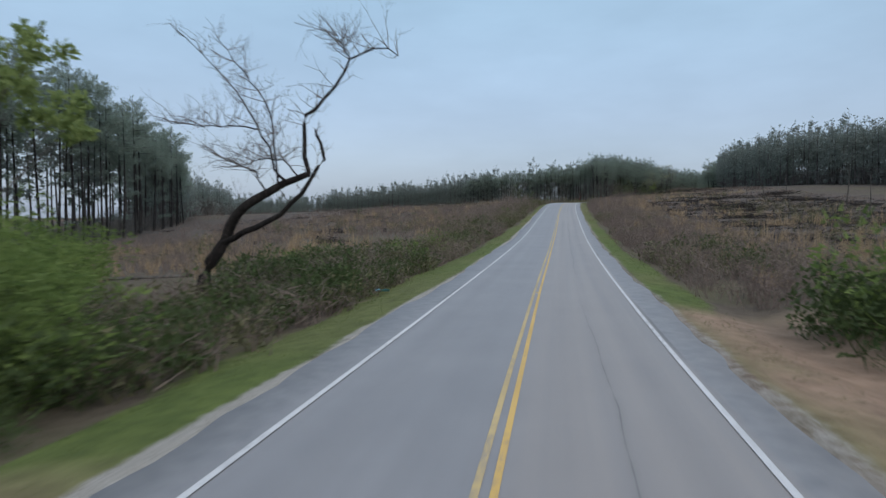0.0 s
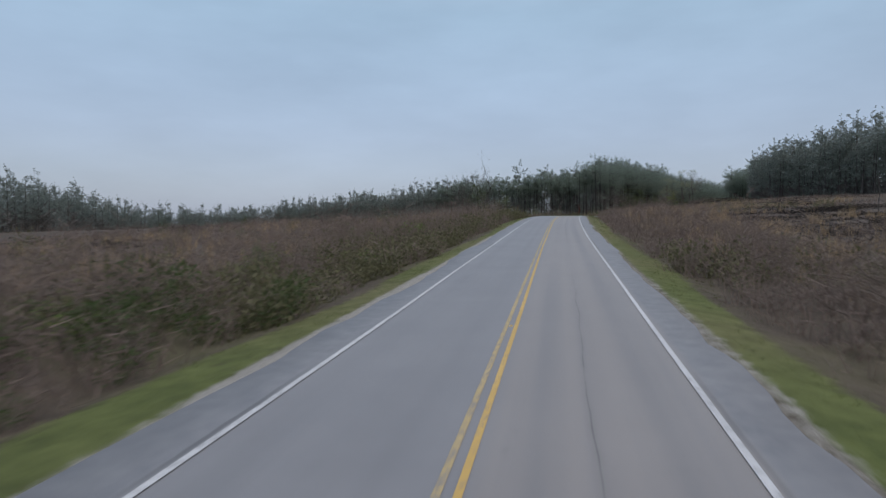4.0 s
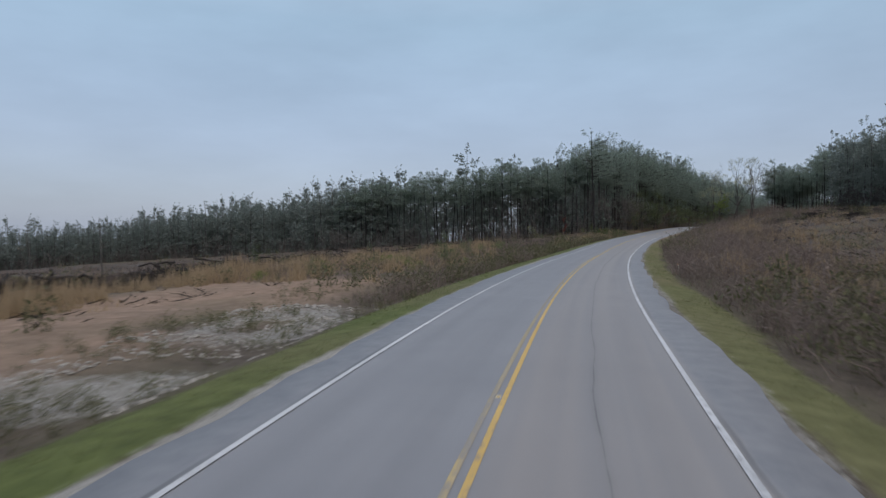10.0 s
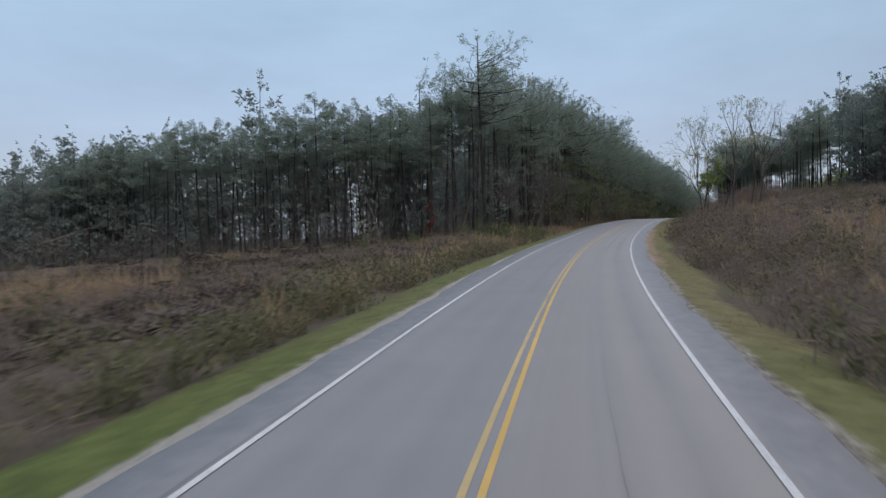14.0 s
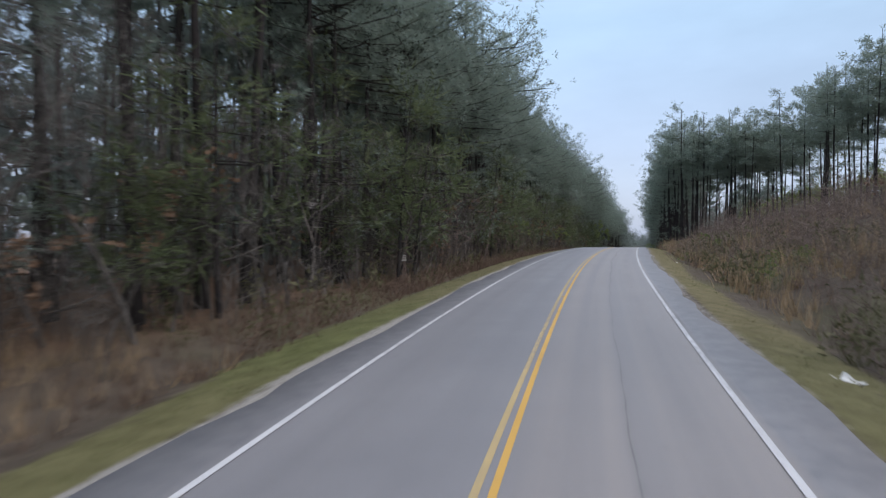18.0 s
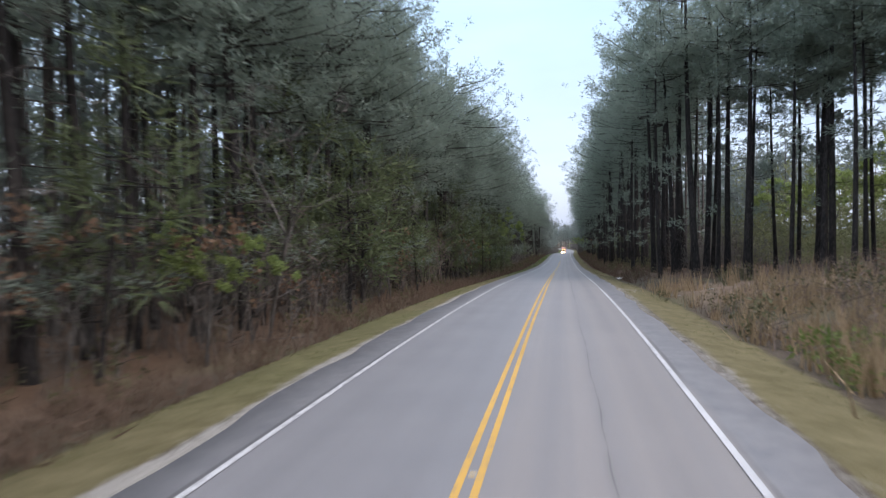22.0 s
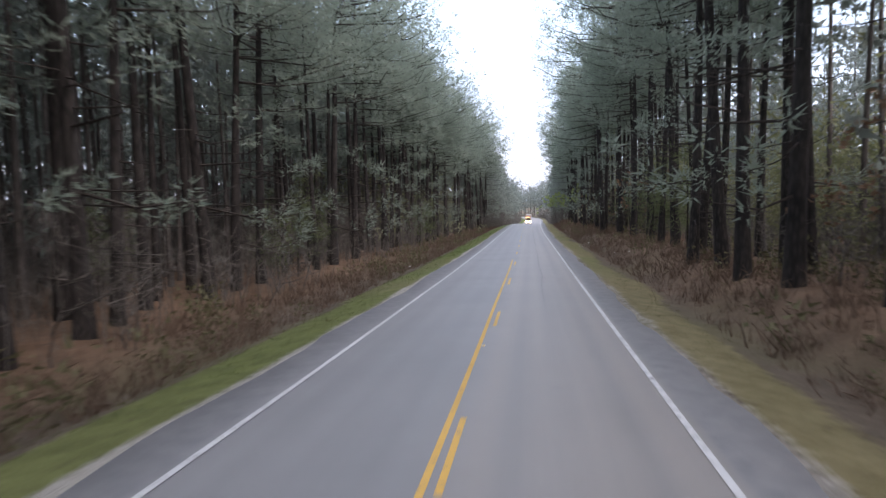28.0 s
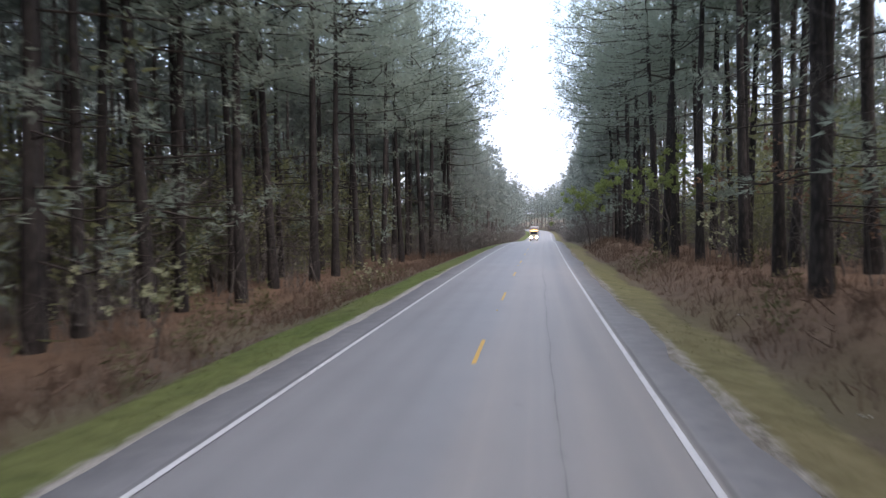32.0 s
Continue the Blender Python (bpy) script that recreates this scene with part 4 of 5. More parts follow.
brushes = [clump(400 + i, 12, 1.35, 0.36, 0.3, 2, 0.038) for i in range(6)]
low_brush = [clump(420 + i, 9, 0.75, 0.4, 0.3, 1, 0.05) for i in range(5)]
leafy = [clump(440 + i, 12, 1.25, 0.38, 0.34, 4, 0.05, 0.9) for i in range(5)]
tall_tufts = [clump(470 + i, 18, 1.25, 0.2, 0.25, 0, 0.065) for i in range(4)]
tufts = [clump(460 + i, 12, 0.8, 0.14, 0.22, 0, 0.03) for i in range(5)]
grasses = [clump(480 + i, 6, 0.13, 0.09, 0.06, 0, 0.02) for i in range(4)]


def not_apron(s, d):
    return ~((s > 6) & (s < 39) & (d < 22)) & ~((s > 528) & (s < 545) & (d < 24))


def not_burnt(s, d):
    return ~((s > 70) & (s < 225) & (d > 21) & (d < 66)) | (hashed(np.floor(s), np.floor(d), 81) < 0.3)


def open_field(s, d):
    return ~((s > 224) & (s < 258) & (d > 6.5)) & ((s < 258) | (s > 396) | (rng.uniform(0, 1, len(s)) < 0.4))


def patch(seed, size, lo):
    return lambda s, d: blot(s, d, size, seed) > lo


def both(*tests):
    return lambda s, d: np.logical_and.reduce([t(s, d) for t in tests])


edge_l = lambda s: 7.4 + 0.8 * blot(s, 0, 5.0, 30) - 0.9 * ((s > 112) & (s < 226))
edge_r = lambda s: 7.0 + 0.8 * blot(s, 0, 5.0, 31)
join = lambda *lots: tuple(np.concatenate([l[k] for l in lots]) for k in (0, 1))
scatter("brown_brush", "dense brown leafless brush along the roadside", "brush", brushes,
        join(sow(24, 112, edge_l, 15, 1.15, -1), sow(112, 228, edge_l, 15, 0.6, -1), sow(228, 404, edge_l, 10.2, 0.6, -1, open_field), sow(38, 425, edge_r, 16, 1.15, 1, not_apron), sow(425, 505, edge_r, 16, 0.65, 1), sow(505, 556, edge_r, 16, 0.3, 1, not_apron), sow(400, 548, 16, 40, 0.3, 1, patch(56, 6, 0.3)), sow(50, 225, 15, 60, 0.26, -1, patch(51, 12, 0.3)), sow(262, 345, 20, 44, 0.14, -1, both(patch(52, 7, 0.3), lambda s, d: (s > 264) | (d < 13) | (d > 36))), sow(100, 260, 62, 140, 0.05, -1), sow(252, 296, 7.4, 10.0, 0.7, -1), sow(258, 396, 44, 150, 0.09, -1, patch(57, 16, 0.35)), sow(40, 260, 16, 30, 0.24, 1, both(not_burnt, patch(53, 10, 0.4)))), M_brush)
scatter("thin_brush", "low brown brush on the cleared ground", "brush", low_brush,
        join(sow(24, 400, 15, 75, 0.3, -1, both(patch(32, 11, 0.25), lambda s, d: ~((s > 224) & (s < 262) & (d < 32)))), sow(38, 545, 16, 70, 0.3, 1, both(not_burnt, patch(33, 11, 0.2))), sow(100, 395, 75, 200, 0.06, -1), sow(255, 396, 36, 120, 0.12, -1), sow(262, 398, 9.5, 26, 0.7, -1, patch(82, 4, 0.25))), M_brush)
scatter("wood_floor_brush", "low dark brown brush under the edge of the pines", "brush", low_brush,
        join(sow(420, 640, 7.6, 11.5, 0.9, -1), sow(640, 815, 8.0, 12, 0.5, -1), sow(556, 815, 7.6, 10.5, 0.6, 1),
             sow(420, 815, 12, 26, 0.12, -1), sow(556, 815, 10, 24, 0.14, 1)), M_bracken)


def bush(seed, leaves, height, radius, leaf):
    """A rounded, uneven bush: a few stems and small leaves in lumps towards its outside."""
    r = np.random.default_rng(seed)
    lumps = r.normal(size=(7, 3)) * [radius * 0.5, radius * 0.5, height * 0.22] + [0, 0, height * 0.55]
    way = r.normal(size=(leaves, 3))
    way /= np.linalg.norm(way, axis=1)[:, None]
    q = lumps[r.integers(7, size=leaves)] + way * [radius * 0.5, radius * 0.5, height * 0.28] * r.uniform(0.5, 1.1, (leaves, 1)) ** 0.5
    q[:, 2] = np.abs(q[:, 2])
    tip = q + (way + r.normal(size=q.shape) * 0.8 + [0, 0, 0.3]) * leaf * 0.8
    foot = np.tile([[0.0, 0.0, -0.1]], (8, 1)) + r.normal(size=(8, 3)) * [0.1, 0.1, 0]
    v0, t0 = blades(foot, q[:8], 0.04, r)
    v1, t1 = blades(q, tip, leaf * 0.8, r)
    return np.concatenate([v0, v1]), np.concatenate([t0, t1 + len(v0)])


olive_bush = [bush(600 + i, 64, 1.15, 0.75, 0.13) for i in range(6)]
scatter("olive_brush", "olive green brush among the brown stems", "brush", olive_bush,
        join(sow(24, 404, edge_l, 15, 0.5, -1, both(open_field, patch(34, 9, 0.5))), sow(112, 228, 6.8, 11.5, 0.8, -1, patch(47, 7, 0.4)), sow(258, 398, 7.6, 10.4, 0.9, -1, patch(64, 4, 0.3)), sow(262, 398, 10, 30, 0.10, -1, patch(83, 3, 0.5)), sow(112, 226, 7.4, 15, 0.6, -1, patch(79, 4, 0.3)), sow(38, 556, edge_r, 15, 0.4, 1, both(not_apron, patch(35, 9, 0.55))),
             sow(420, 770, 8.2, 13, 0.10, -1), sow(556, 770, 8, 13, 0.1, 1), sow(40, 395, 16, 50, 0.05, -1, patch(48, 12, 0.5)), sow(40, 500, 16, 50, 0.05, 1, patch(49, 12, 0.5))), M_brush_olive)
green_bush = [bush(620 + i, 170, 1.2, 0.8, 0.11) for i in range(6)]
scatter("green_bushes", "leafy green bushes crowding the road's edge", "bush", green_bush,
        join(sow(21, 58, 8.6, 17, 1.2, -1, lambda s, d: (s < 30) | (s > 42) | (d < 12.5)), sow(29, 37, 8.4, 12, 1.0, 1), sow(58, 120, edge_l, 14, 0.3, -1, patch(36, 8, 0.5)), sow(385, 402, 9, 16, 0.4, -1), sow(46, 90, 8.5, 14, 0.2, 1, patch(50, 6, 0.55))), M_bush_green, 0.6, 1.2)
scatter("green_brambles", "fresh green brambles spreading through the brush", "bush", green_bush, join(sow(56, 88, 8.2, 20, 0.35, -1, patch(67, 5, 0.45)), sow(128, 200, 8, 15, 0.10, -1, patch(73, 6, 0.5)), sow(262, 330, 10, 24, 0.10, -1, patch(74, 5, 0.5)), sow(110, 150, 8, 16, 0.12, -1, patch(68, 5, 0.5)), sow(380, 405, 8, 13, 0.25, -1, patch(69, 4, 0.5)), sow(435, 520, 7.4, 12, 0.15, 1, patch(70, 4, 0.5))), M_shrub, 0.5, 1.0)
tall_bush = [bush(640 + i, 520, 2.7, 1.4, 0.12) for i in range(4)]
scatter("tall_green_shrubs", "tall shrubs in fresh green leaf beside the road", "bush", tall_bush, join(sow(22, 40, 10, 26, 0.6, -1, lambda s, d: d > 0.74 * (s - 10.5)), sow(27.5, 33, 9.4, 14, 1.1, 1), sow(383, 388, 20.5, 23.5, 0.05, -1), sow(395, 404, 15, 24, 0.02, -1)), M_shrub, 0.65, 1.25)
scatter("tall_sedge", "tall tan sedge tufts along the edge of bare ground", "grass", tall_tufts, join(sow(222, 345, 23.5, 30, 2.2, -1, patch(38, 5, 0.2)), sow(262, 312, 11, 24, 0.5, -1, patch(76, 4, 0.35)), sow(150, 420, 9.5, 22, 0.30, 1, patch(77, 6, 0.4)), sow(425, 545, 7.4, 13, 0.8, 1, patch(55, 6, 0.35)), sow(425, 545, 12, 24, 0.25, 1, patch(65, 6, 0.4)), sow(330, 372, 9, 13, 0.3, -1), sow(360, 408, 8.6, 15, 0.55, -1, patch(78, 3, 0.35)), sow(45, 260, 10, 40, 0.28, 1, both(not_burnt, patch(39, 9, 0.45))), sow(45, 225, 12, 50, 0.14, -1, patch(66, 9, 0.45))), M_sedge, 0.7, 1.3)
scatter("tan_sedge", "tan tufts of dead sedge grass", "grass", tufts,
        join(sow(60, 395, 16, 60, 0.22, -1, patch(37, 13, 0.5)), sow(205, 240, 14, 30, 0.5, -1), sow(40, 260, 11, 60, 0.6, 1, both(not_burnt, patch(39, 12, 0.4))), sow(260, 540, 12, 55, 0.35, 1, patch(39, 12, 0.5)), sow(380, 420, 7.5, 22, 0.9, -1), sow(150, 330, 9, 18, 0.5, 1, patch(40, 10, 0.55))), M_sedge)
green_lots = join(sow(-5, 300, 5.1, 7.6, 9, -1), sow(-5, 300, 5.1, 7.2, 9, 1), sow(300, 770, 5.1, 7.4, 3.5, -1), sow(590, 770, 5.2, 7.6, 5, -1), sow(300, 770, 5.1, 6.8, 2.2, 1), sow(505, 537, 6.0, 9.0, 5, 1))
scatter("verge_grass", "short green grass on the road's verge", "grass", grasses, green_lots, M_grass)
scatter("dry_verge_grass", "dry yellowish grass on the road's verge", "grass", grasses,
        join(sow(222, 262, 7, 16, 0.8, -1), sow(120, 770, 5.1, 7.8, 4, -1), sow(415, 640, 7, 10, 3, -1), sow(556, 770, 7, 10, 3, 1), sow(120, 770, 5.1, 7.4, 5, 1)), M_grass_dry)

scatter("dead_bracken", "soft brown dead bracken and grass under the wood's edge", "grass", tufts,
        join(sow(415, 640, 7.3, 11.5, 1.9, -1), sow(640, 815, 7.9, 14, 1.7, -1), sow(556, 815, 7.1, 12.5, 2.0, 1), sow(425, 556, 7.4, 14, 0.6, 1, patch(71, 5, 0.4)), sow(380, 415, 8, 16, 0.8, -1)), M_bracken, 0.5, 1.0)


# ---------------------------------------------------------------- leafless and leafy hardwoods
def grow(rng, wood, tips, p, way, length, radius, depth, spread=0.6, lift=0.15, sides=5, limb=None):
    """Grow a limb that forks; collects stem, limbs and the places of the last twigs."""
    n = 4 if depth > 1 else 3
    pts, d = [p], way / np.linalg.norm(way)
    for _ in range(n - 1):
        d = d + rng.normal(size=3) * 0.16 + [0, 0, lift * 0.3]
        d /= np.linalg.norm(d)
        pts.append(pts[-1] + d * length / (n - 1))
    pts = np.array(pts)
    wood.add(*tube(pts, radius * np.linspace(1, 0.6, n), sides if depth > 1 else 3))
    if depth == 0:
        tips.append((pts[-1], d))
        return
    for k in range(rng.integers(2, 4) + (depth > 2)):
        u = rng.uniform(0.45, 1.0) if k else 1.0
        q = pts[0] + (pts[-1] - pts[0]) * u if u < 0.99 else pts[-1]
        if u < 0.99:
            j = min(int(u * (n - 1)), n - 2)
            q = pts[j] + (pts[j + 1] - pts[j]) * (u * (n - 1) - j)
        turn = d + rng.normal(size=3) * spread + [0, 0, lift]
        grow(rng, wood if limb is None else limb, tips, q, turn, length * rng.uniform(0.55, 0.85), radius * rng.uniform(0.42, 0.62), depth - 1, spread, lift, sides, limb)


def hardwood(seed, height, radius, depth=4, leaves=0, leaf_size=0.16, spread=0.6, first=0.35, twigs=6):
    r = np.random.default_rng(seed)
    wood, limb, leaf, tips = Heap(), Heap(), Heap(), []
    grow(r, wood, tips, np.array([0, 0, -0.3]), np.array([r.normal() * 0.08, r.normal() * 0.08, 1.0]), height * first, radius, depth, spread, 0.28, 5, limb)
    where = np.array([t[0] for t in tips])
    way = np.array([t[1] for t in tips])
    count = max(leaves, twigs)
    base = np.repeat(where, count, 0) + r.normal(size=(len(where) * count, 3)) * height * (0.013 if leaves else 0.012)
    ways = np.repeat(way, count, 0) + r.normal(size=base.shape) * 0.9
    ways /= np.linalg.norm(ways, axis=1)[:, None]
    if leaves:
        leaf.add(*leaflets(base, base + ways * leaf_size * r.uniform(0.6, 1.3, (len(base), 1)), leaf_size * 0.7, r))
    else:
        leaf.add(*blades(base, base + ways * height * 0.07 * r.uniform(0.5, 1.3, (len(base), 1)), 0.018, r))
    return wood.arrays(), limb.arrays(), leaf.arrays()


# the leaning, charred tree beside the first bend, its limbs drawn from the root outwards (offset from the root: towards the road, height)
LEANING = [([(0, -0.4), (-0.06, 0.9), (0.4, 2.0), (0.9, 2.9), (1.4, 3.8), (2.2, 4.55), (2.9, 5.1), (3.9, 5.6), (4.9, 5.95)], 0.33, 0.13),
           ([(0.9, 2.8), (1.7, 3.15), (2.4, 3.5), (3.2, 3.9), (3.9, 4.5), (4.7, 5.2), (5.2, 5.95), (5.5, 6.7), (5.5, 7.6), (5.2, 7.9)], 0.15, 0.05),
           ([(4.9, 5.95), (4.7, 7.0), (4.8, 7.9), (4.7, 8.6), (5.3, 8.9), (5.9, 9.4), (6.4, 10.4), (6.7, 11.0), (7.4, 11.35), (8.25, 11.45), (8.75, 11.05)], 0.11, 0.018),
           ([(3.9, 5.6), (3.4, 6.1), (3.15, 7.1), (2.65, 8.0), (2.25, 8.9), (1.65, 9.9), (0.75, 10.9), (-0.5, 12.3)], 0.06, 0.012),
           ([(3.5, 5.5), (3.4, 7.1), (3.3, 8.4), (2.9, 9.6), (1.9, 10.8), (0.9, 12.2)], 0.05, 0.012),
           ([(2.65, 8.05), (1.4, 8.25), (0.15, 8.3), (-1.15, 8.35)], 0.035, 0.01),
           ([(2.9, 5.1), (2.65, 6.1), (1.9, 6.35), (0.9, 6.85)], 0.045, 0.012),
           ([(4.4, 5.75), (3.9, 6.6), (2.65, 6.7), (1.65, 6.35)], 0.04, 0.01),
           ([(6.7, 11.0), (6.5, 11.5), (6.2, 12.1)], 0.03, 0.01)]
r = np.random.default_rng(51)
leaning = new("leaning_dead_tree")
twigs = Heap()
for i, (pts, r0, r1) in enumerate(LEANING):
    q = np.array([(x * 1.03, r.normal() * 0.18 * (k > 0), z * 0.95) for k, (x, z) in enumerate(pts)])
    fine = np.stack([np.interp(np.linspace(0, 1, 14), np.linspace(0, 1, len(q)), q[:, c]) for c in range(3)], 1)
    fine[1:-1] += r.normal(size=(12, 3)) * 0.035
    v, t = tube(fine, np.linspace(r0, r1, 14), 8)
    part("trunk" if i == 0 else "limb", tri_mesh("limb", v, t, M_bark_burnt, smooth=True), leaning)
    for k in range(3, 14):
        for _ in range(3 if r0 < 0.12 else 1):
            way = np.array([r.normal() * 0.8 - 0.25, r.normal() * 0.7, r.uniform(0.1, 1.0)])
            lim, tips = Heap(), []
            grow(r, lim, tips, fine[k], way, r.uniform(0.5, 1.2) if r0 < 0.12 else r.uniform(0.25, 0.7), 0.018, 1 if r.uniform() < 0.5 else 2, 0.6, 0.1, 4)
            twigs.add(*lim.arrays())
part("twig_wood", twigs.mesh("twig_wood", M_twig), leaning)["kind"] = "stuff"
tagged(leaning, "leaning dead tree with a charred black trunk and bare twigs", "dead tree")
p = ground_at(38.3, -14.8)
leaning.matrix_basis = pose(p[0], p[1], p[2], 0, 0, -math.degrees(float(np.interp(36, RS, RH))))

bare = [tree_thing("bare_tree", *hardwood(60 + i, 8.0 + 1.0 * i, 0.10, 4, 0, first=0.42, twigs=5, spread=0.48), M_bark_grey, M_twig, "slender leafless grey hardwood tree among brush", "bare tree", "bare trees") for i in range(3)]
spring = [tree_thing("spring_tree", *hardwood(70 + i, 11.0 + i, 0.13, 4, 52, 0.25, first=0.34), M_bark_grey, M_spring, "hardwood tree with fresh yellow-green spring leaves", "tree", "trees in spring leaf") for i in range(2)]
pale = tree_thing("pale_budding_tree", *hardwood(75, 17.0, 0.17, 4, 16, 0.20, first=0.36, spread=0.42), M_bark_grey, M_blossom, "tall hardwood with pale budding twigs beside the road", "tree", "budding trees")
dogwood = tree_thing("flowering_dogwood", *hardwood(78, 4.2, 0.05, 3, 11, 0.2, first=0.4, spread=0.9), M_bark_grey, M_blossom, "small dogwood with pale flowers under the pines", "small tree", "flowering dogwoods")
saplings = [tree_thing("bare_sapling", *hardwood(80 + i, 4.6 + 0.9 * i, 0.045, 3, 0, first=0.45, twigs=12), M_bark_grey, M_twig, "thin leafless sapling at the wood's edge", "sapling", "saplings at the wood's edge") for i in range(3)]
oaks = [tree_thing("brown_leaved_sapling", *hardwood(90 + i, 4.5 + i, 0.05, 3, 6, 0.17, first=0.4), M_bark_grey, M_deadleaf, "sapling that still holds dry brown leaves", "sapling", "saplings holding dead leaves") for i in range(2)]
young = [tree_thing("young_pine", *pine_arrays(95 + i, 5.0 + 1.5 * i, 0.07, 0.1, 1.5, 26, 5, 8, 0.45, 0.05, sides=6), M_bark, M_needles_light, "young bushy pine with light green needles", "pine tree", "young pines") for i in range(2)]


def settle(masters, spots):
    """The first spots take the masters themselves, the rest copies."""
    for i, (s, d, size) in enumerate(spots):
        m = masters[i % len(masters)]
        ob = m if i < len(masters) else copy_thing(m, Matrix())
        ob.matrix_basis = stand(ob, s, d, rng.uniform(0, 360), size, (rng.normal() * 3, rng.normal() * 3))


settle(bare, [(196, -13.5, 0.72), (203, -12.2, 1.0), (212, -18.0, 0.85), (222, -14.5, 0.75), (402, -22, 1.5), (400, -30, 1.4), (404, -14.5, 1.2), (398, -40, 1.3),
              (424, 14.5, 1.75), (418, 19, 1.9), (405, -50, 1.3), (401, -58, 1.4), (407, -17.6, 1.7), (399, -35, 1.6), (410, -14.2, 1.3)] + [(397 + 2.5 * math.sin(i * 2.7), -18 - 3.6 * i, 1.35 + 0.35 * math.sin(i * 1.9)) for i in range(9)] + [(415 + 19 * i, -12.2 - 1.2 * math.sin(i * 2.3), 1.15 + 0.3 * math.sin(i * 3.1)) for i in range(2)] + [(402 + 3.3 * i + 1.4 * math.sin(i * 5.1), -13.6 - 1.6 * math.sin(i * 2.9), 1.0 + 0.3 * math.sin(i * 4.3)) for i in range(9)])
settle(spring, [(618, -10.3, 1.2), (33.5, -22.5, 1.2), (415, 12.3, 0.85), (552, 34, 1.3), (560, 40, 1.4), (546, 38, 1.3), (570, 36, 1.4), (580, 33, 1.3), (592, 36, 1.4), (540, 46, 1.4), (484, -11.5, 0.55), (598, -13.0, 0.6), (770, 10.5, 0.8), (810, 8, 0.9), (532, 44, 1.3), (606, 40, 1.3), (515, -11, 0.5)])
settle([pale], [(413, 11.5, 0.92), (421, 16, 1.05), (417, 11.5, 0.85), (429, 19, 1.0)])
settle([dogwood], [(742, -10.8, 0.95), (761, -8.7, 0.6), (406, -51.5, 0.9), (575, -14.5, 0.9), (591, -13.5, 1.0), (392, -33, 1.0), (760, 12.0, 0.9), (731, 16.5, 0.9), (708, -17, 0.8)])
spots = [(rng.uniform(408, 575), -rng.uniform(10.8, 14.8), rng.uniform(0.8, 2.1)) for _ in range(78)]
spots += [(rng.uniform(600, 768), -rng.uniform(11.5, 22), rng.uniform(0.6, 1.2)) for _ in range(40)]
spots += [(rng.uniform(560, 768), rng.uniform(12.5, 20), rng.uniform(0.6, 1.3)) for _ in range(40)]
spots += [(rng.uniform(390, 410), -rng.uniform(16, 75), rng.uniform(0.8, 1.5)) for _ in range(34)]
settle(saplings, spots)
spots = [(rng.uniform(410, 600), -rng.uniform(10.0, 14.5), rng.uniform(0.7, 1.4)) for _ in range(34)]
spots += [(rng.uniform(600, 768), rng.uniform(11, 18), rng.uniform(0.8, 1.6)) for _ in range(20)] + [(rng.uniform(428, 545), rng.uniform(13, 24), rng.uniform(0.4, 0.8)) for _ in range(14)]
settle(oaks, spots)
spots = [(rng.uniform(412, 640), -rng.uniform(10.6, 15.0), rng.uniform(0.8, 2.1)) for _ in range(64)]
spots += [(rng.uniform(640, 768), -rng.uniform(13, 24), rng.uniform(0.7, 1.3)) for _ in range(12)] + [(rng.uniform(575, 768), rng.uniform(11.5, 22), rng.uniform(0.7, 1.5)) for _ in range(26)]
spots += [(rng.uniform(60, 380), -rng.uniform(12, 60), rng.uniform(0.2, 0.45)) for _ in range(22)] + [(14, -16, 1.6), (10, -20, 1.9), (20, -21, 1.8), (32, 10.6, 0.5), (33.5, 12.5, 0.55), (281, -13, 0.5), (302, -17, 0.5), (209, -13.9, 1.05), (222.6, -11.9, 0.95)]
settle(young, spots)

# thickets: leafless stems taller than a man beside the road
thicket = [clump(500 + i, 12, 3.0, 0.5, 0.5, 4, 0.035) for i in range(5)]
scatter("sapling_thicket", "thicket of thin leafless saplings beside the road", "brush", thicket,
        join(sow(226, 232, 9, 15, 0.3, -1), sow(300, 395, 10, 17, 0.06, -1), sow(60, 420, 9, 20, 0.10, 1, patch(42, 9, 0.5)), sow(430, 512, 10, 24, 0.35, 1)), M_brush, 0.5, 1.15)
scatter("tall_thicket", "thicket of leafless grey-brown saplings taller than a man", "brush", thicket, sow(112, 226, 9.8, 18, 0.5, -1, patch(41, 10, 0.2)), M_brush, 0.55, 1.0)
scatter("wood_edge_undergrowth", "grey leafless undergrowth along the edge of the woods", "brush", thicket,
        join(sow(408, 540, 11.2, 15.5, 0.24, -1), sow(540, 600, 12.0, 18, 0.12, -1), sow(600, 815, 13, 26, 0.14, -1), sow(562, 815, 13, 24, 0.15, 1), sow(800, 1100, 8.5, 15, 0.6, -1), sow(815, 1100, 8.0, 14, 0.5, 1)), M_twig, 0.5, 1.5)


def along(line, deep, per):
    """Random spots in a belt behind a broken line of (station, offset) corners."""
    q = np.array(line, float)
    run = np.concatenate([[0], np.cumsum(np.hypot(*np.diff(q, axis=0).T))])
    u = rng.uniform(0, run[-1], int(run[-1] * per))
    s, d = np.interp(u, run, q[:, 0]), np.interp(u, run, q[:, 1])
    step = np.stack([np.interp(u + 1, run, q[:, 0]) - np.interp(u - 1, run, q[:, 0]), np.interp(u + 1, run, q[:, 1]) - np.interp(u - 1, run, q[:, 1])], 1)
    step /= np.linalg.norm(step, axis=1)[:, None] + 1e-9
    b = deep * rng.uniform(0, 1, len(u))
    return s - step[:, 1] * b, d + step[:, 0] * b


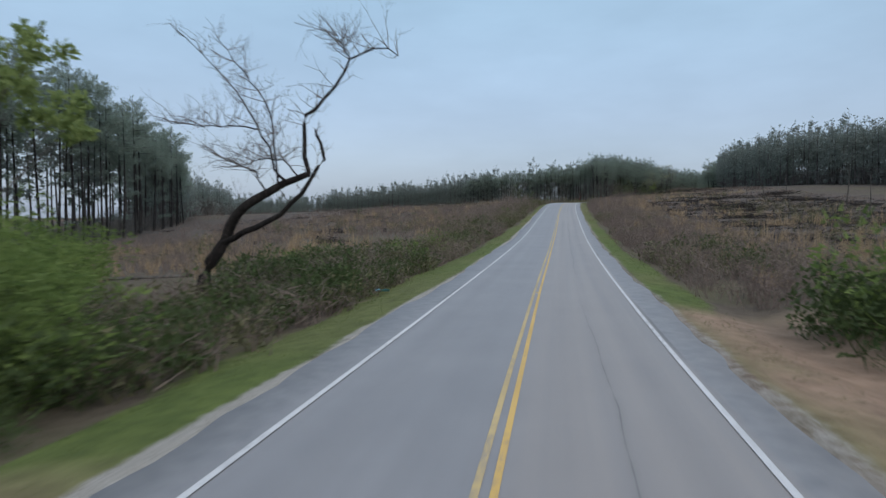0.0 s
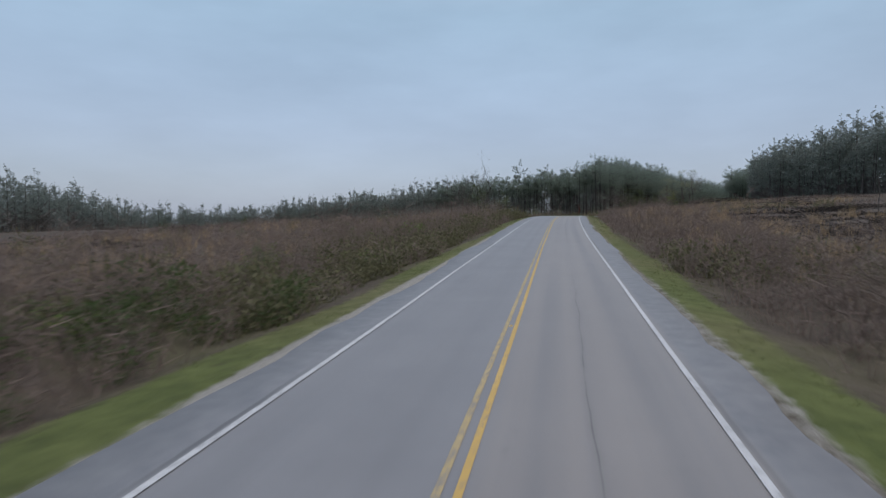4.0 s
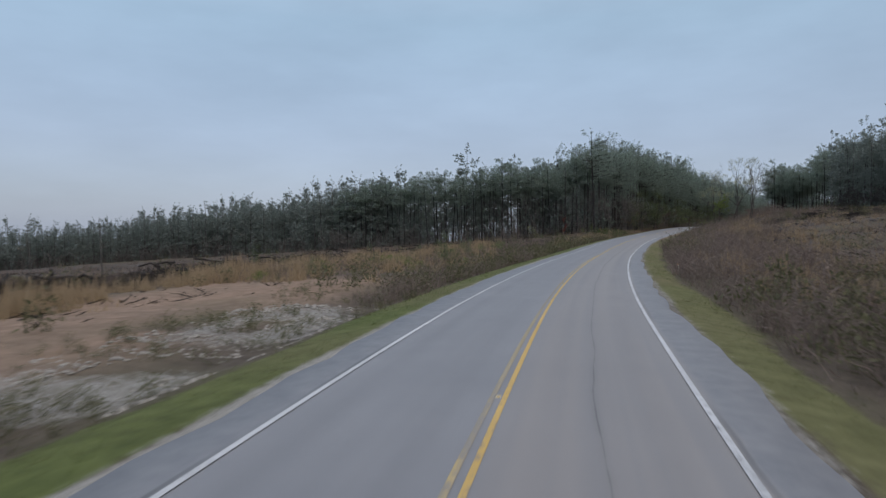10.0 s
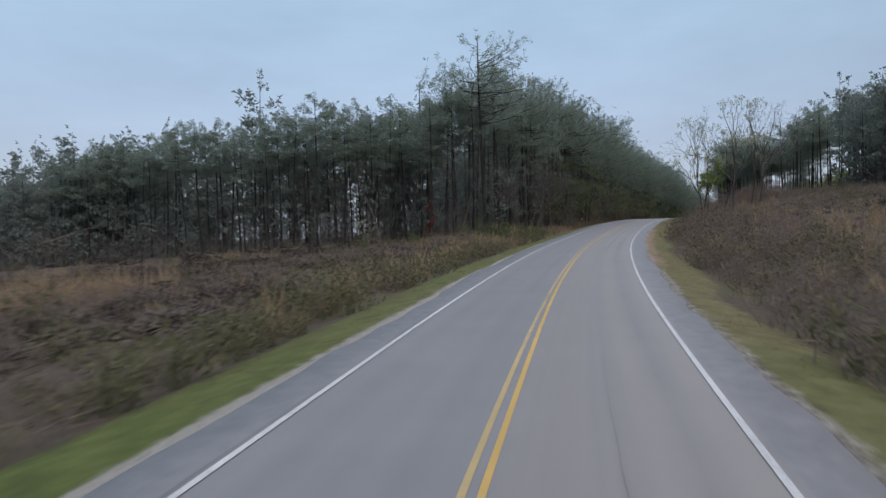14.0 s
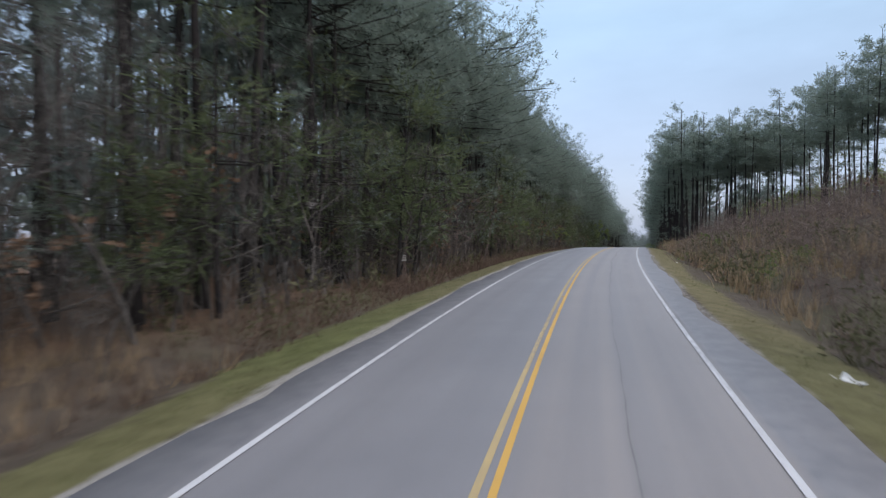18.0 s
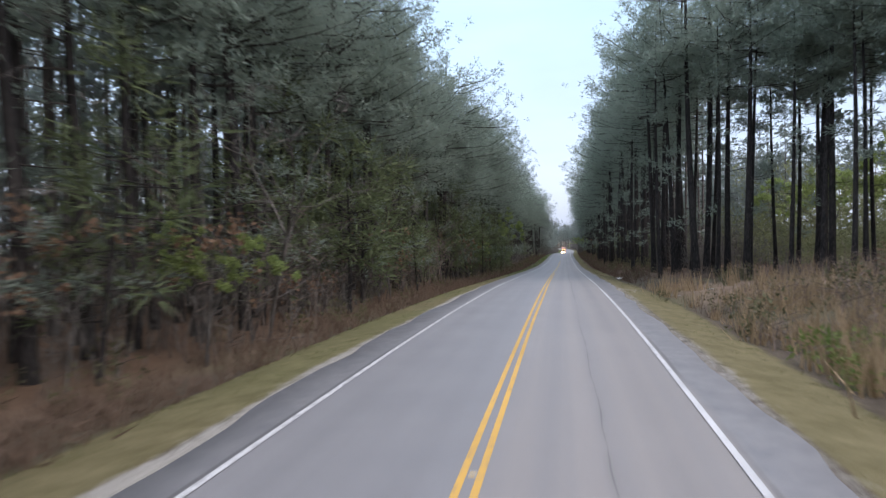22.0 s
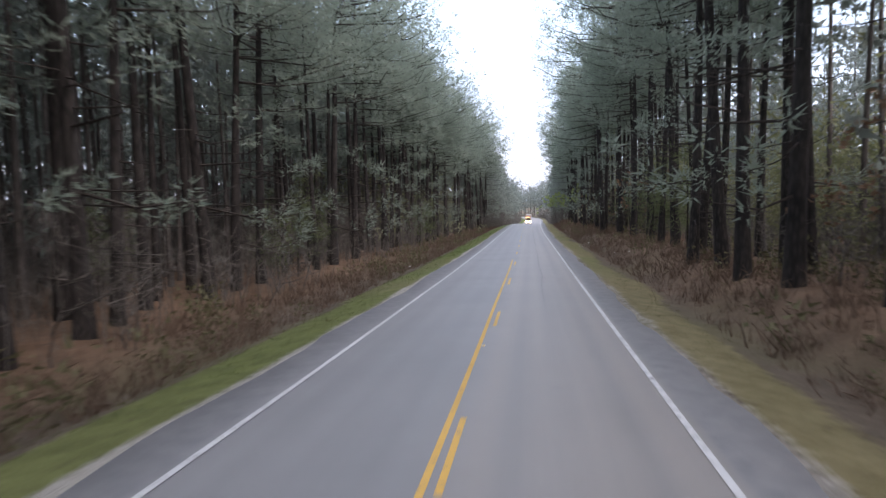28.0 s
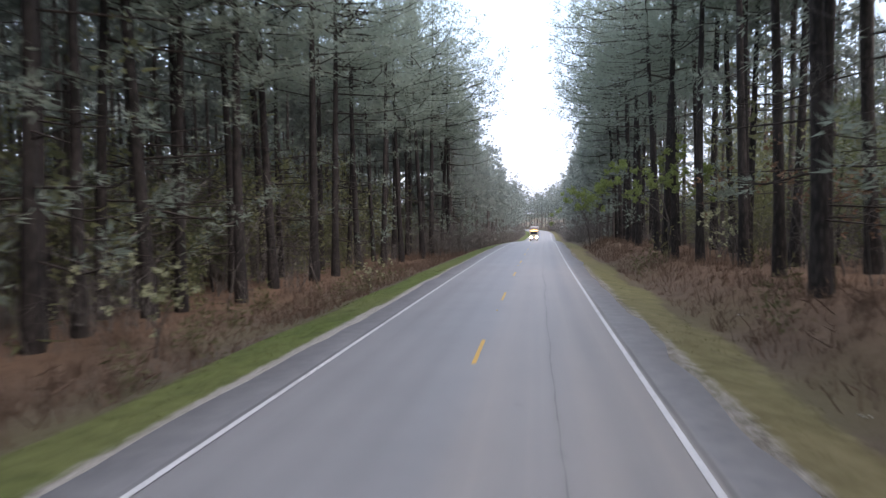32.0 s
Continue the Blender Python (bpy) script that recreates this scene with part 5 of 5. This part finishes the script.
FIELD_CORNER = [(402, -17), (394, -40), (393, -62), (397, -104)]
FIELD_EDGE = [(394, -75), (398, -110), (408, -180), (415, -262)]
START_WOODS = [(275, -164), (202, -125), (165, -99), (110, -74), (38, -56)]
LOW_LINE = [(432, -272), (318, -212), (262, -180)]
RISE_EDGE = [(182, 124), (330, 80), (380, 66), (440, 48), (480, 38)]
screen = [clump(540 + i, 14, 7.5, 1.3, 0.9, 4, 0.16, 0.6) for i in range(5)]
scatter("brown_edge_saplings", "brown leafless saplings crowding the edge of the pines", "brush", thicket, sow(436, 560, 10.8, 14.5, 0.14, -1), M_brush, 0.9, 2.2)
scatter("wood_corner_undergrowth", "leafless saplings at the corner of the woods", "brush", thicket, join(along(FIELD_CORNER, 8, 3.2), along(START_WOODS[2:], 8, 2.6)), M_twig, 0.6, 1.5)
scatter("field_edge_undergrowth", "leafless grey undergrowth where the field meets the woods", "brush", screen,
        join(along(FIELD_EDGE, 9, 1.9), along(START_WOODS[:3], 9, 1.5), along(LOW_LINE, 6, 1.2), along(RISE_EDGE, 9, 1.5)), M_twig, 0.35, 1.0)
evergreen = [bush(660 + i, 90, 7.5, 2.0, 0.5) for i in range(5)]
scatter("wood_understorey", "low young pines and evergreen growth under the woods", "brush", evergreen,
        join(along(FIELD_EDGE, 16, 2.2), along(START_WOODS[:3], 14, 1.8), along(LOW_LINE, 8, 1.7), along(RISE_EDGE, 14, 0.9), sow(470, 860, 36, 46, 0.10, -1), sow(410, 470, 24, 46, 0.10, -1), along(FIELD_CORNER, 22, 0.9), sow(650, 860, 32, 44, 0.12, 1)), M_hazed_needles, 0.6, 1.3)
scatter("inner_wood_saplings", "grey leafless saplings deep under the pines", "brush", thicket,
        join(sow(470, 600, 19, 44, 0.10, -1), sow(600, 700, 24, 44, 0.20, -1), sow(700, 900, 20, 46, 0.36, -1), sow(600, 880, 22, 40, 0.16, 1)), M_twig, 1.2, 2.8)
spring_bush = [bush(650 + i, 300, 7.5, 2.4, 0.26) for i in range(4)]
scatter("spring_understorey", "yellow-green spring leaves deep in the thinned wood", "brush", spring_bush, join(sow(500, 600, 44, 66, 0.16, 1), sow(525, 690, 28, 46, 0.10, 1), sow(640, 850, 16, 30, 0.10, 1), sow(690, 850, 28, 46, 0.06, 1), sow(720, 900, 17, 36, 0.12, -1)), M_understorey, 0.4, 1.3)


# ---------------------------------------------------------------- cutover: stumps, logs, slash
def stump(seed):
    r = np.random.default_rng(seed)
    h = r.uniform(0.3, 0.6)
    v, t = tube([(0, 0, -0.2), (0, 0, 0.06), (0.01, 0, 0.2), (0.02, 0.01, h)], [0.34, 0.25, 0.2, 0.185], 10)
    v = v + r.normal(size=v.shape) * 0.012
    root = new("tree_stump")
    part("stump_wood", tri_mesh("stump_wood", v, t, M_slash), root)
    return tagged(root, "weathered dark tree stump in the cleared field", "stump", "stumps in the field")


stumps = [stump(i) for i in range(3)]
spots = [(rng.uniform(70, 390), -rng.uniform(14, 60), rng.uniform(0.7, 1.4)) for _ in range(60)] + [(rng.uniform(70, 470), rng.uniform(14, 55), rng.uniform(0.7, 1.4)) for _ in range(50)]
settle(stumps, spots)


def slash_pile(seed, count, wide, tall):
    """Heap of cut tops and broken logs."""
    r = np.random.default_rng(seed)
    root = new("slash_pile")
    logs = Heap()
    for i in range(count):
        a, L = r.uniform(0, math.pi), r.uniform(0.7, 2.8)
        c = np.array([r.normal() * wide * 0.45, r.normal() * wide * 0.28, abs(r.normal()) * tall * 0.45])
        half = np.array([math.cos(a), math.sin(a), r.normal() * 0.18]) * L / 2
        bend = r.normal(size=3) * 0.12
        rr = r.uniform(0.03, 0.14)
        logs.add(*tube([c - half, c + bend, c + half], [rr, rr * 0.85, rr * 0.6], 6))
    part("debris", logs.mesh("debris", M_slash), root)["kind"] = "stuff"
    n = count * 24
    base = r.normal(size=(n, 3)) * [wide * 0.5, wide * 0.3, 0.1] + [0, 0, 0.1]
    way = r.normal(size=(n, 3)) + [0, 0, 0.7]
    v, t = blades(base, base + way / np.linalg.norm(way, axis=1)[:, None] * r.uniform(0.4, 1.2, (n, 1)), 0.07, r)
    part("brushwood", tri_mesh("brushwood", v, t, M_slash), root)["kind"] = "stuff"
    return tagged(root, "dark pile of old logging slash on cleared ground", "slash pile", "slash piles")


piles = [slash_pile(10 + i, 46, 5.0, 1.1) for i in range(4)]
spots = [(250 + 5.2 * i + 2 * math.sin(i * 2.1), -35.5 - 3.6 * math.sin(i * 1.3), 0.85 + 0.35 * math.sin(i * 3.7)) for i in range(17)]
spots += [(352 + 4.5 * i, -46 + 3.5 * math.sin(i * 1.9), 0.6 + 0.12 * math.sin(i * 2.7)) for i in range(9)] + [(388 + 3 * math.sin(i * 2.3), -24 - 9 * i, 0.7) for i in range(9)]
spots += [(326 + 4.6 * i + 2 * math.sin(i * 2.9), -19 - 6 * math.sin(i * 1.7) - 0.5 * i, 0.42 + 0.14 * math.sin(i * 3.3)) for i in range(14)]
spots += [(292, -42, 0.7), (300, -40, 0.8), (285, -46, 0.7), (312, -52, 0.8), (258, -44, 0.7), (330, -60, 0.8), (345, -55, 0.7), (270, -58, 0.8), (358, -78, 0.8), (240, -60, 0.9),
         (367, 32, 0.8), (372, 40, 1.0), (378, 27, 0.8), (360, 46, 0.9), (350, 38, 0.8), (384, 34, 0.9), (395, 42, 1.0), (340, 50, 0.8), (272, 52, 0.8), (240, 46, 0.8), (200, 40, 0.8), (160, 38, 0.8), (143, 36, 0.8), (120, 30, 0.7), (180, 55, 1.0), (215, 60, 1.0), (100, 42, 0.8), (300, 44, 0.8),
         (150, -40, 0.7), (190, -60, 0.8), (110, -36, 0.6), (90, -28, 0.6), (320, -24, 0.35), (226, -42, 0.6), (286, 34, 1.0), (290, 38, 1.1), (281, 31, 0.8), (296, 41, 1.0), (302, 36, 0.9), (260, 14.5, 0.35), (264, 16, 0.4), (258, 17, 0.35), (268, 14, 0.3), (312, 18, 0.4), (326, 22, 0.5)]
settle(piles, spots)
scatter("scattered_slash", "dark scraps of branches strewn over the cutover", "debris", [clump(520 + i, 8, 0.4, 0.5, 0.8, 1, 0.10) for i in range(4)],
        join(sow(222, 350, 30, 42, 3.4, -1), sow(300, 396, 44, 120, 0.12, -1, patch(58, 12, 0.45)), sow(318, 396, 13, 44, 0.9, -1, patch(80, 5, 0.35)), sow(60, 395, 18, 80, 0.16, -1, patch(43, 14, 0.45)), sow(60, 470, 18, 70, 0.2, 1, patch(44, 14, 0.4)), sow(70, 220, 21, 62, 0.5, 1, patch(75, 9, 0.3))), M_slash)


def fallen_log(seed, length, radius):
    r = np.random.default_rng(seed)
    x = np.linspace(-length / 2, length / 2, 7)
    v, t = tube(np.stack([x, r.normal(size=7) * 0.05, np.full(7, radius * 0.8)], 1), radius * np.linspace(1, 0.55, 7), 8)
    root = new("fallen_log")
    part("log_wood", tri_mesh("log_wood", v, t, M_bark_grey), root)
    return tagged(root, "fallen grey log lying on the ground", "log", "fallen logs")


settle([fallen_log(1, 5.0, 0.14)], [(448, -11.2, 0.5), (466, -11.5, 0.45), (520, -10.6, 0.5), (690, -20, 0.8), (716, 16, 0.9), (60, -22, 0.9), (48, -25, 1.0), (343, -66, 0.9), (352, -75, 1.0), (575, 9.5, 0.4)])
windfall = tagged(fallen_log(4, 5.6, 0.15), "long dark log lying across the brush before the woods", "log", "fallen logs")
windfall.matrix_basis = stand(windfall, 386.2, -16.2, 85, 1.0, (0, 0), -0.45)


def climbing_vine(seed, height, count):
    """Leaves and stem of a vine that winds up a trunk."""
    r = np.random.default_rng(seed)
    z = np.sort(r.uniform(0.1, 1, count)) * height
    turn = z * 2.2 + r.normal(size=count) * 0.8
    reach = 0.26 + np.abs(r.normal(size=count)) * 0.16
    base = np.stack([np.cos(turn) * reach, np.sin(turn) * reach, z], 1)
    root = new("climbing_vine")
    zs = np.linspace(-0.1, height, 24)
    part("stem", tri_mesh("stem", *tube(np.stack([np.cos(zs * 2.2) * 0.27, np.sin(zs * 2.2) * 0.27, zs], 1), np.linspace(0.03, 0.012, 24), 5), M_bark, smooth=True), root)
    part("leaves", tri_mesh("leaves", *leaflets(base, base + r.normal(size=base.shape) * 0.12, 0.13, r), M_red_leaf), root)["kind"] = "stuff"
    return tagged(root, "rust-red vine climbing a trunk at the wood's edge", "vine")


stem = place(wood_pines[1], 395.6, -25.0, 40, 0.8)
vine = climbing_vine(5, 5.2, 420)
vine.matrix_basis = stand(vine, 395.6, -25.0)


def snag(seed, height, radius):
    """A dead pole left standing, with a few broken stubs."""
    r = np.random.default_rng(seed)
    z = np.linspace(-0.3, height, 7)
    sway = np.cumsum(r.normal(size=(7, 2)) * 0.06, 0)
    root = new("dead_snag")
    v, t = tube(np.stack([sway[:, 0], sway[:, 1], z], 1), radius * np.linspace(1.2, 0.35, 7), 7)
    part("trunk", tri_mesh("trunk", v, t, M_bark_grey, smooth=True), root)
    for i in range(5):
        k, a = r.integers(2, 6), r.uniform(0, 6.28)
        p = np.array([sway[k, 0], sway[k, 1], z[k]])
        v, t = tube([p, p + np.array([math.cos(a), math.sin(a), 0.4]) * r.uniform(0.3, 0.9)], [radius * 0.35, 0.008], 4)
        part("broken_branch", tri_mesh("broken_branch", v, t, M_bark_grey), root)
    return tagged(root, "thin grey dead tree standing in the cutover", "dead tree", "dead snags")


snags = [snag(i, 4.5 + 1.2 * i, 0.07 + 0.01 * i) for i in range(3)]
spots = [(129, 27.5, 1.4), (126, 31, 1.0), (140, 42, 0.9), (155, 36, 1.1), (96, 33, 0.8), (172, 47, 1.2), (190, 42, 1.1), (120, 47, 1.0), (146, 54, 1.2), (205, 50, 1.1), (262, -40, 0.8), (275, -47, 0.9), (240, -44, 0.8), (310, -60, 1.0), (345, -52, 0.9)]
for i, (s, d, size) in enumerate(spots):
    ob = snags[i] if i < 3 else copy_thing(snags[i % 3], Matrix())
    ob.matrix_basis = stand(ob, s, d, 0 if i == 0 else rng.uniform(0, 360), size, (0, -46) if i == 0 else (rng.normal() * 7, rng.normal() * 7))
black = copy_thing(stumps[0], Matrix())
black.matrix_basis = stand(black, 90, 13.1, 40, 2.0)


# ---------------------------------------------------------------- small things by the road
def emitting(name, colour, strength):
    k = Nodes(name)
    k.b.inputs["Emission Color"].default_value = (*colour, 1)
    k.b.inputs["Emission Strength"].default_value = strength
    return k.done(colour, 0.3)


M_head, M_amber = emitting("headlamp_glow", (1.0, 0.80, 0.48), 90.0), emitting("amber_lamp_glow", (1.0, 0.42, 0.08), 22.0)
M_truck = plain("cream_truck_paint", (0.55, 0.50, 0.40), (0.46, 0.42, 0.34), 2.0, 0.4, 0.5)
M_trailer = plain("grey_trailer_panel", (0.30, 0.30, 0.31), (0.24, 0.24, 0.25), 1.5, 0.5, 0.4)
M_chrome = plain("dull_chrome", (0.55, 0.55, 0.56), (0.45, 0.45, 0.46), 5.0, 0.3, 0.5, metal=1.0)
M_rubber = plain("tyre_rubber", (0.02, 0.02, 0.021), (0.035, 0.034, 0.033), 8.0, 0.9)
M_glass = plain("dark_windscreen", (0.02, 0.025, 0.03), (0.03, 0.035, 0.04), 1.0, 0.08, 0.5)
M_lens = plain("amber_reflector_lens", (0.75, 0.50, 0.12), (0.65, 0.42, 0.10), 20.0, 0.25, 0.6)
M_ceramic = plain("reflector_body", (0.50, 0.47, 0.40), (0.40, 0.38, 0.33), 20.0, 0.6)
M_paper = plain("sun_bleached_litter", (0.72, 0.72, 0.70), (0.58, 0.58, 0.56), 12.0, 0.7)
M_blue = plain("faded_blue_plastic", (0.14, 0.42, 0.62), (0.22, 0.50, 0.70), 6.0, 0.5)
M_stone = plain("pale_limestone", (0.25, 0.225, 0.195), (0.40, 0.37, 0.33), 9.0, 0.9, 0.2, 0.5)
M_post = plain("marker_post_plastic", (0.62, 0.58, 0.48), (0.52, 0.48, 0.38), 9.0, 0.6)


def boxed(name, lo, hi, material, parent, bevel=0.0, label=""):
    bm = bmesh.new()
    box_bm(bm, lo, hi, bevel)
    return part(name, bm_mesh(name, bm, material), parent, label)


def reflector():
    """Raised pavement marker: a low wedge with a lens on both slopes."""
    root = new("road_reflector")
    bm = bmesh.new()
    box_bm(bm, (-0.055, -0.05, 0), (0.055, 0.05, 0.02))
    for v in bm.verts:
        if v.co.z > 0.01:
            v.co.x *= 0.75
            v.co.y *= 0.45
    part("housing", bm_mesh("housing", bm, M_ceramic), root)
    for side in (-1, 1):
        v = np.array([(-0.04, side * 0.048, 0.003), (0.04, side * 0.048, 0.003), (0.034, side * 0.027, 0.020), (-0.034, side * 0.027, 0.020)]) + [0, side * 0.002, 0.002]
        part("lens", tri_mesh("lens", v, [(0, 1, 2), (0, 2, 3)], M_lens), root)
    return tagged(root, "small amber reflector stuck to the asphalt between the lines", "road reflector", "road reflectors")


ref = reflector()
s_ref = np.arange(503.3 - 24.38 * 20, 1000, 24.38)
for i, s in enumerate(s_ref):
    ob = ref if i == 0 else copy_thing(ref, Matrix())
    p = at(s, -0.065, 0.021)
    ob.matrix_basis = pose(*p, 0, 0, -math.degrees(float(np.interp(s, RS, RH))))


def truck():
    """The lorry that comes towards us, far down the road: bonnet, cab, box body, lamps."""
    root = new("oncoming_truck")
    boxed("bonnet", (-1.05, -1.5, 0.75), (1.05, 0.0, 1.75), M_truck, root, 0.12)
    boxed("grille", (-0.55, -1.58, 0.8), (0.55, -1.49, 1.65), M_chrome, root, 0.03)
    boxed("bumper", (-1.2, -1.75, 0.4), (1.2, -1.55, 0.75), M_chrome, root, 0.05)
    boxed("cab", (-1.15, 0.0, 0.75), (1.15, 1.9, 2.95), M_truck, root, 0.15)
    boxed("windscreen", (-0.98, -0.03, 1.8), (0.98, 0.02, 2.65), M_glass, root, 0.01)
    boxed("box_body", (-1.25, 2.2, 0.95), (1.25, 13.5, 3.9), M_trailer, root, 0.04)
    for x in (-0.82, 0.82):
        bm = bmesh.new()
        bmesh.ops.create_cone(bm, cap_ends=True, segments=20, radius1=0.21, radius2=0.19, depth=0.08, matrix=Matrix.Translation((x, -1.56, 1.05)) @ Matrix.Rotation(radians(90), 4, "X"))
        part("headlight", bm_mesh("headlight", bm, M_head), root, "lit headlight")
        boxed("mirror", (x * 1.55 - 0.1, -0.1, 1.9), (x * 1.55 + 0.1, -0.02, 2.5), M_chrome, root, 0.02)
    for x in (-0.9, -0.3, 0.0, 0.3, 0.9):
        boxed("marker_lamp", (x - 0.07, 0.05, 2.95), (x + 0.07, 0.2, 3.05), M_amber, root, 0.02, "lit amber roof lamp")
    for y in (-0.8, 3.6, 11.0, 12.2):
        for x in (-0.98, 0.98):
            bm = bmesh.new()
            bmesh.ops.create_cone(bm, cap_ends=True, segments=24, radius1=0.5, radius2=0.5, depth=0.3, matrix=Matrix.Translation((x, y, 0.5)) @ Matrix.Rotation(radians(90), 4, "Y"))
            wheel = part("wheel", bm_mesh("wheel", bm, M_rubber), root)
            bm = bmesh.new()
            bmesh.ops.create_cone(bm, cap_ends=True, segments=16, radius1=0.28, radius2=0.2, depth=0.34, matrix=Matrix.Translation((x, y, 0.5)) @ Matrix.Rotation(radians(90), 4, "Y"))
            part("rim", bm_mesh("rim", bm, M_chrome), wheel)
    return tagged(root, "truck with lit headlights and amber roof lamps on the road", "truck")


lorry = truck()
p = at(915, -1.75, 0.03)
lorry.matrix_basis = pose(*p, 0, 0, -math.degrees(float(np.interp(915, RS, RH))))

# the white notice nailed to a pine
notice = new("tree_notice")
boxed("plate", (-0.17, -0.012, -0.22), (0.17, 0.012, 0.22), M_white, notice, 0.006)
boxed("notice_bar", (-0.12, -0.017, 0.06), (0.12, -0.013, 0.12), plain("faded_ink", (0.30, 0.26, 0.24), (0.38, 0.34, 0.32), 20.0), notice)
boxed("notice_bar", (-0.12, -0.017, -0.08), (0.10, -0.013, -0.04), M_post, notice)
tagged(notice, "small white notice plate nailed to a pine trunk", "sign")
notice_tree = place(wood_pines[1], 449.3, -13.35, 20, 0.9)
p = at(449.0, -13.08, 0.4)
notice.matrix_basis = pose(*p, 0, 0, -math.degrees(float(np.interp(449, RS, RH))) + 18)

# the low marker post on the verge
post = new("marker_post")
bm = bmesh.new()
box_bm(bm, (-0.05, -0.02, -0.2), (0.05, 0.02, 0.8), 0.015)
part("blade", bm_mesh("blade", bm, M_post), post)
boxed("top_band", (-0.052, -0.023, 0.62), (0.052, 0.023, 0.74), plain("orange_band", (0.60, 0.25, 0.06), (0.5, 0.2, 0.05), 9.0, 0.5), post, 0.004)
tagged(post, "short pale marker post with an orange band on the verge", "marker post")
post.matrix_basis = stand(post, 277, 7.4, 0)


def scrap(seed, material, size, label, category="litter"):
    """A crumpled scrap: a small sheet folded at random."""
    r = np.random.default_rng(seed)
    n = 5
    g = np.stack(np.meshgrid(np.linspace(-0.5, 0.5, n), np.linspace(-0.4, 0.4, n), indexing="ij") + [np.zeros((n, n))], -1)
    g = g + r.normal(size=g.shape) * [0.07, 0.07, 0.16]
    g[..., 2] = np.abs(g[..., 2])
    i, j = np.meshgrid(np.arange(n - 1), np.arange(n - 1), indexing="ij")
    A = i * n + j
    t = np.concatenate([np.stack([A, A + 1, A + n + 1], -1).reshape(-1, 3), np.stack([A, A + n + 1, A + n], -1).reshape(-1, 3)])
    root = new(category.replace(" ", "_"))
    part("crumpled_sheet", tri_mesh("crumpled_sheet", g.reshape(-1, 3) * size, t, material), root)
    return tagged(root, label, category, "litter on the verge")


bits = [scrap(i, M_paper, 0.32, "crumpled white litter lying on the verge") for i in range(3)]
settle(bits, [(419, 6.3, 1.6), (442, 7.9, 1.6), (606, -12.3, 1.0), (606.5, -9.6, 1.0), (600, -12.8, 0.9), (572.3, 7.3, 1.0), (580.4, 7.4, 1.2), (578.6, 7.1, 0.9), (595.3, 8.4, 1.7), (594, 7.9, 1.2), (591, 7.6, 1.1), (590.2, 8.4, 1.1), (606.5, 7.4, 1.1), (705.6, 6.8, 1.1), (727.4, 7.8, 1.2), (722, 7.9, 0.8), (566, 8.4, 1.0), (562, 8.0, 0.8), (563, -9.4, 0.8), (553.5, -9.0, 0.8), (456, 6.4, 0.7), (598, 8.6, 0.9), (604, 7.8, 0.9),
              (688, -9.3, 1.0), (690, 8.6, 1.0), (686.5, 9.2, 0.9), (712, 8.3, 1.0), (736, 7.4, 0.9), (747, 8.6, 0.9), (667, -12.0, 0.9), (740, 10.5, 0.9), (427, -8.4, 1.0), (470, -9.5, 0.8), (219, 8.2, 1.2), (232, 7.9, 1.0), (164, 8.6, 1.1), (391, 7.0, 0.8), (470, 6.6, 0.7), (545, -8.6, 0.7)])
bag = scrap(12, M_paper, 1.0, "torn white plastic bag lying on the verge", "plastic bag")
bag.matrix_basis = stand(bag, 567.9, 7.4, 70, 0.85, (0, 0), -0.06) @ Matrix.Diagonal((1.3, 0.6, 0.5, 1))
blue = scrap(9, M_blue, 0.6, "faded blue plastic scrap on the verge")
blue.matrix_basis = stand(blue, 43, -7.9, 30, 1.0, (0, 0), -0.12)


def pebble(seed):
    r = np.random.default_rng(seed)
    bm = bmesh.new()
    bmesh.ops.create_icosphere(bm, subdivisions=2, radius=0.16)
    for v in bm.verts:
        v.co = v.co * r.uniform(0.8, 1.2)
        v.co.z *= 0.6
    root = new("limestone_lump")
    part("stone", bm_mesh("stone", bm, M_stone), root)
    return tagged(root, "pale lump of limestone on bare ground", "stone", "limestone lumps")


settle([pebble(i) for i in range(4)], [(rng.uniform(230, 250), -rng.uniform(9.4, 14.0), rng.uniform(0.3, 0.8)) for _ in range(34)] + [(rng.uniform(536, 541), rng.uniform(5.3, 9), rng.uniform(0.2, 0.45)) for _ in range(9)])


def chip(seed):
    """A broken flat stone of eight faces."""
    r = np.random.default_rng(seed)
    v = np.array([(1, 0, 0), (0, 1, 0), (-1, 0, 0), (0, -1, 0), (0, 0, 0.5), (0, 0, -0.5)]) * r.uniform(0.7, 1.3, (6, 3)) * 0.11
    return v, np.array([(0, 1, 4), (1, 2, 4), (2, 3, 4), (3, 0, 4), (1, 0, 5), (2, 1, 5), (3, 2, 5), (0, 3, 5)])


scatter("limestone_rubble", "pale broken limestone strewn over bare ground", "rubble", [chip(700 + i) for i in range(6)],
        join(sow(228, 252, 7.9, 14.0, 9.0, -1, patch(60, 2.6, 0.45)), sow(535.5, 541, 5.3, 11, 0.8, 1, patch(61, 1.5, 0.5))), M_stone, 0.35, 1.6)
scatter("weeds", "low dark weeds among the stones", "grass", olive_bush, join(sow(226, 258, 7.0, 15, 1.6, -1, patch(62, 2.4, 0.45)), sow(530, 545, 6, 16, 0.3, 1, patch(63, 2.0, 0.5))), M_brush_olive, 0.2, 0.5)
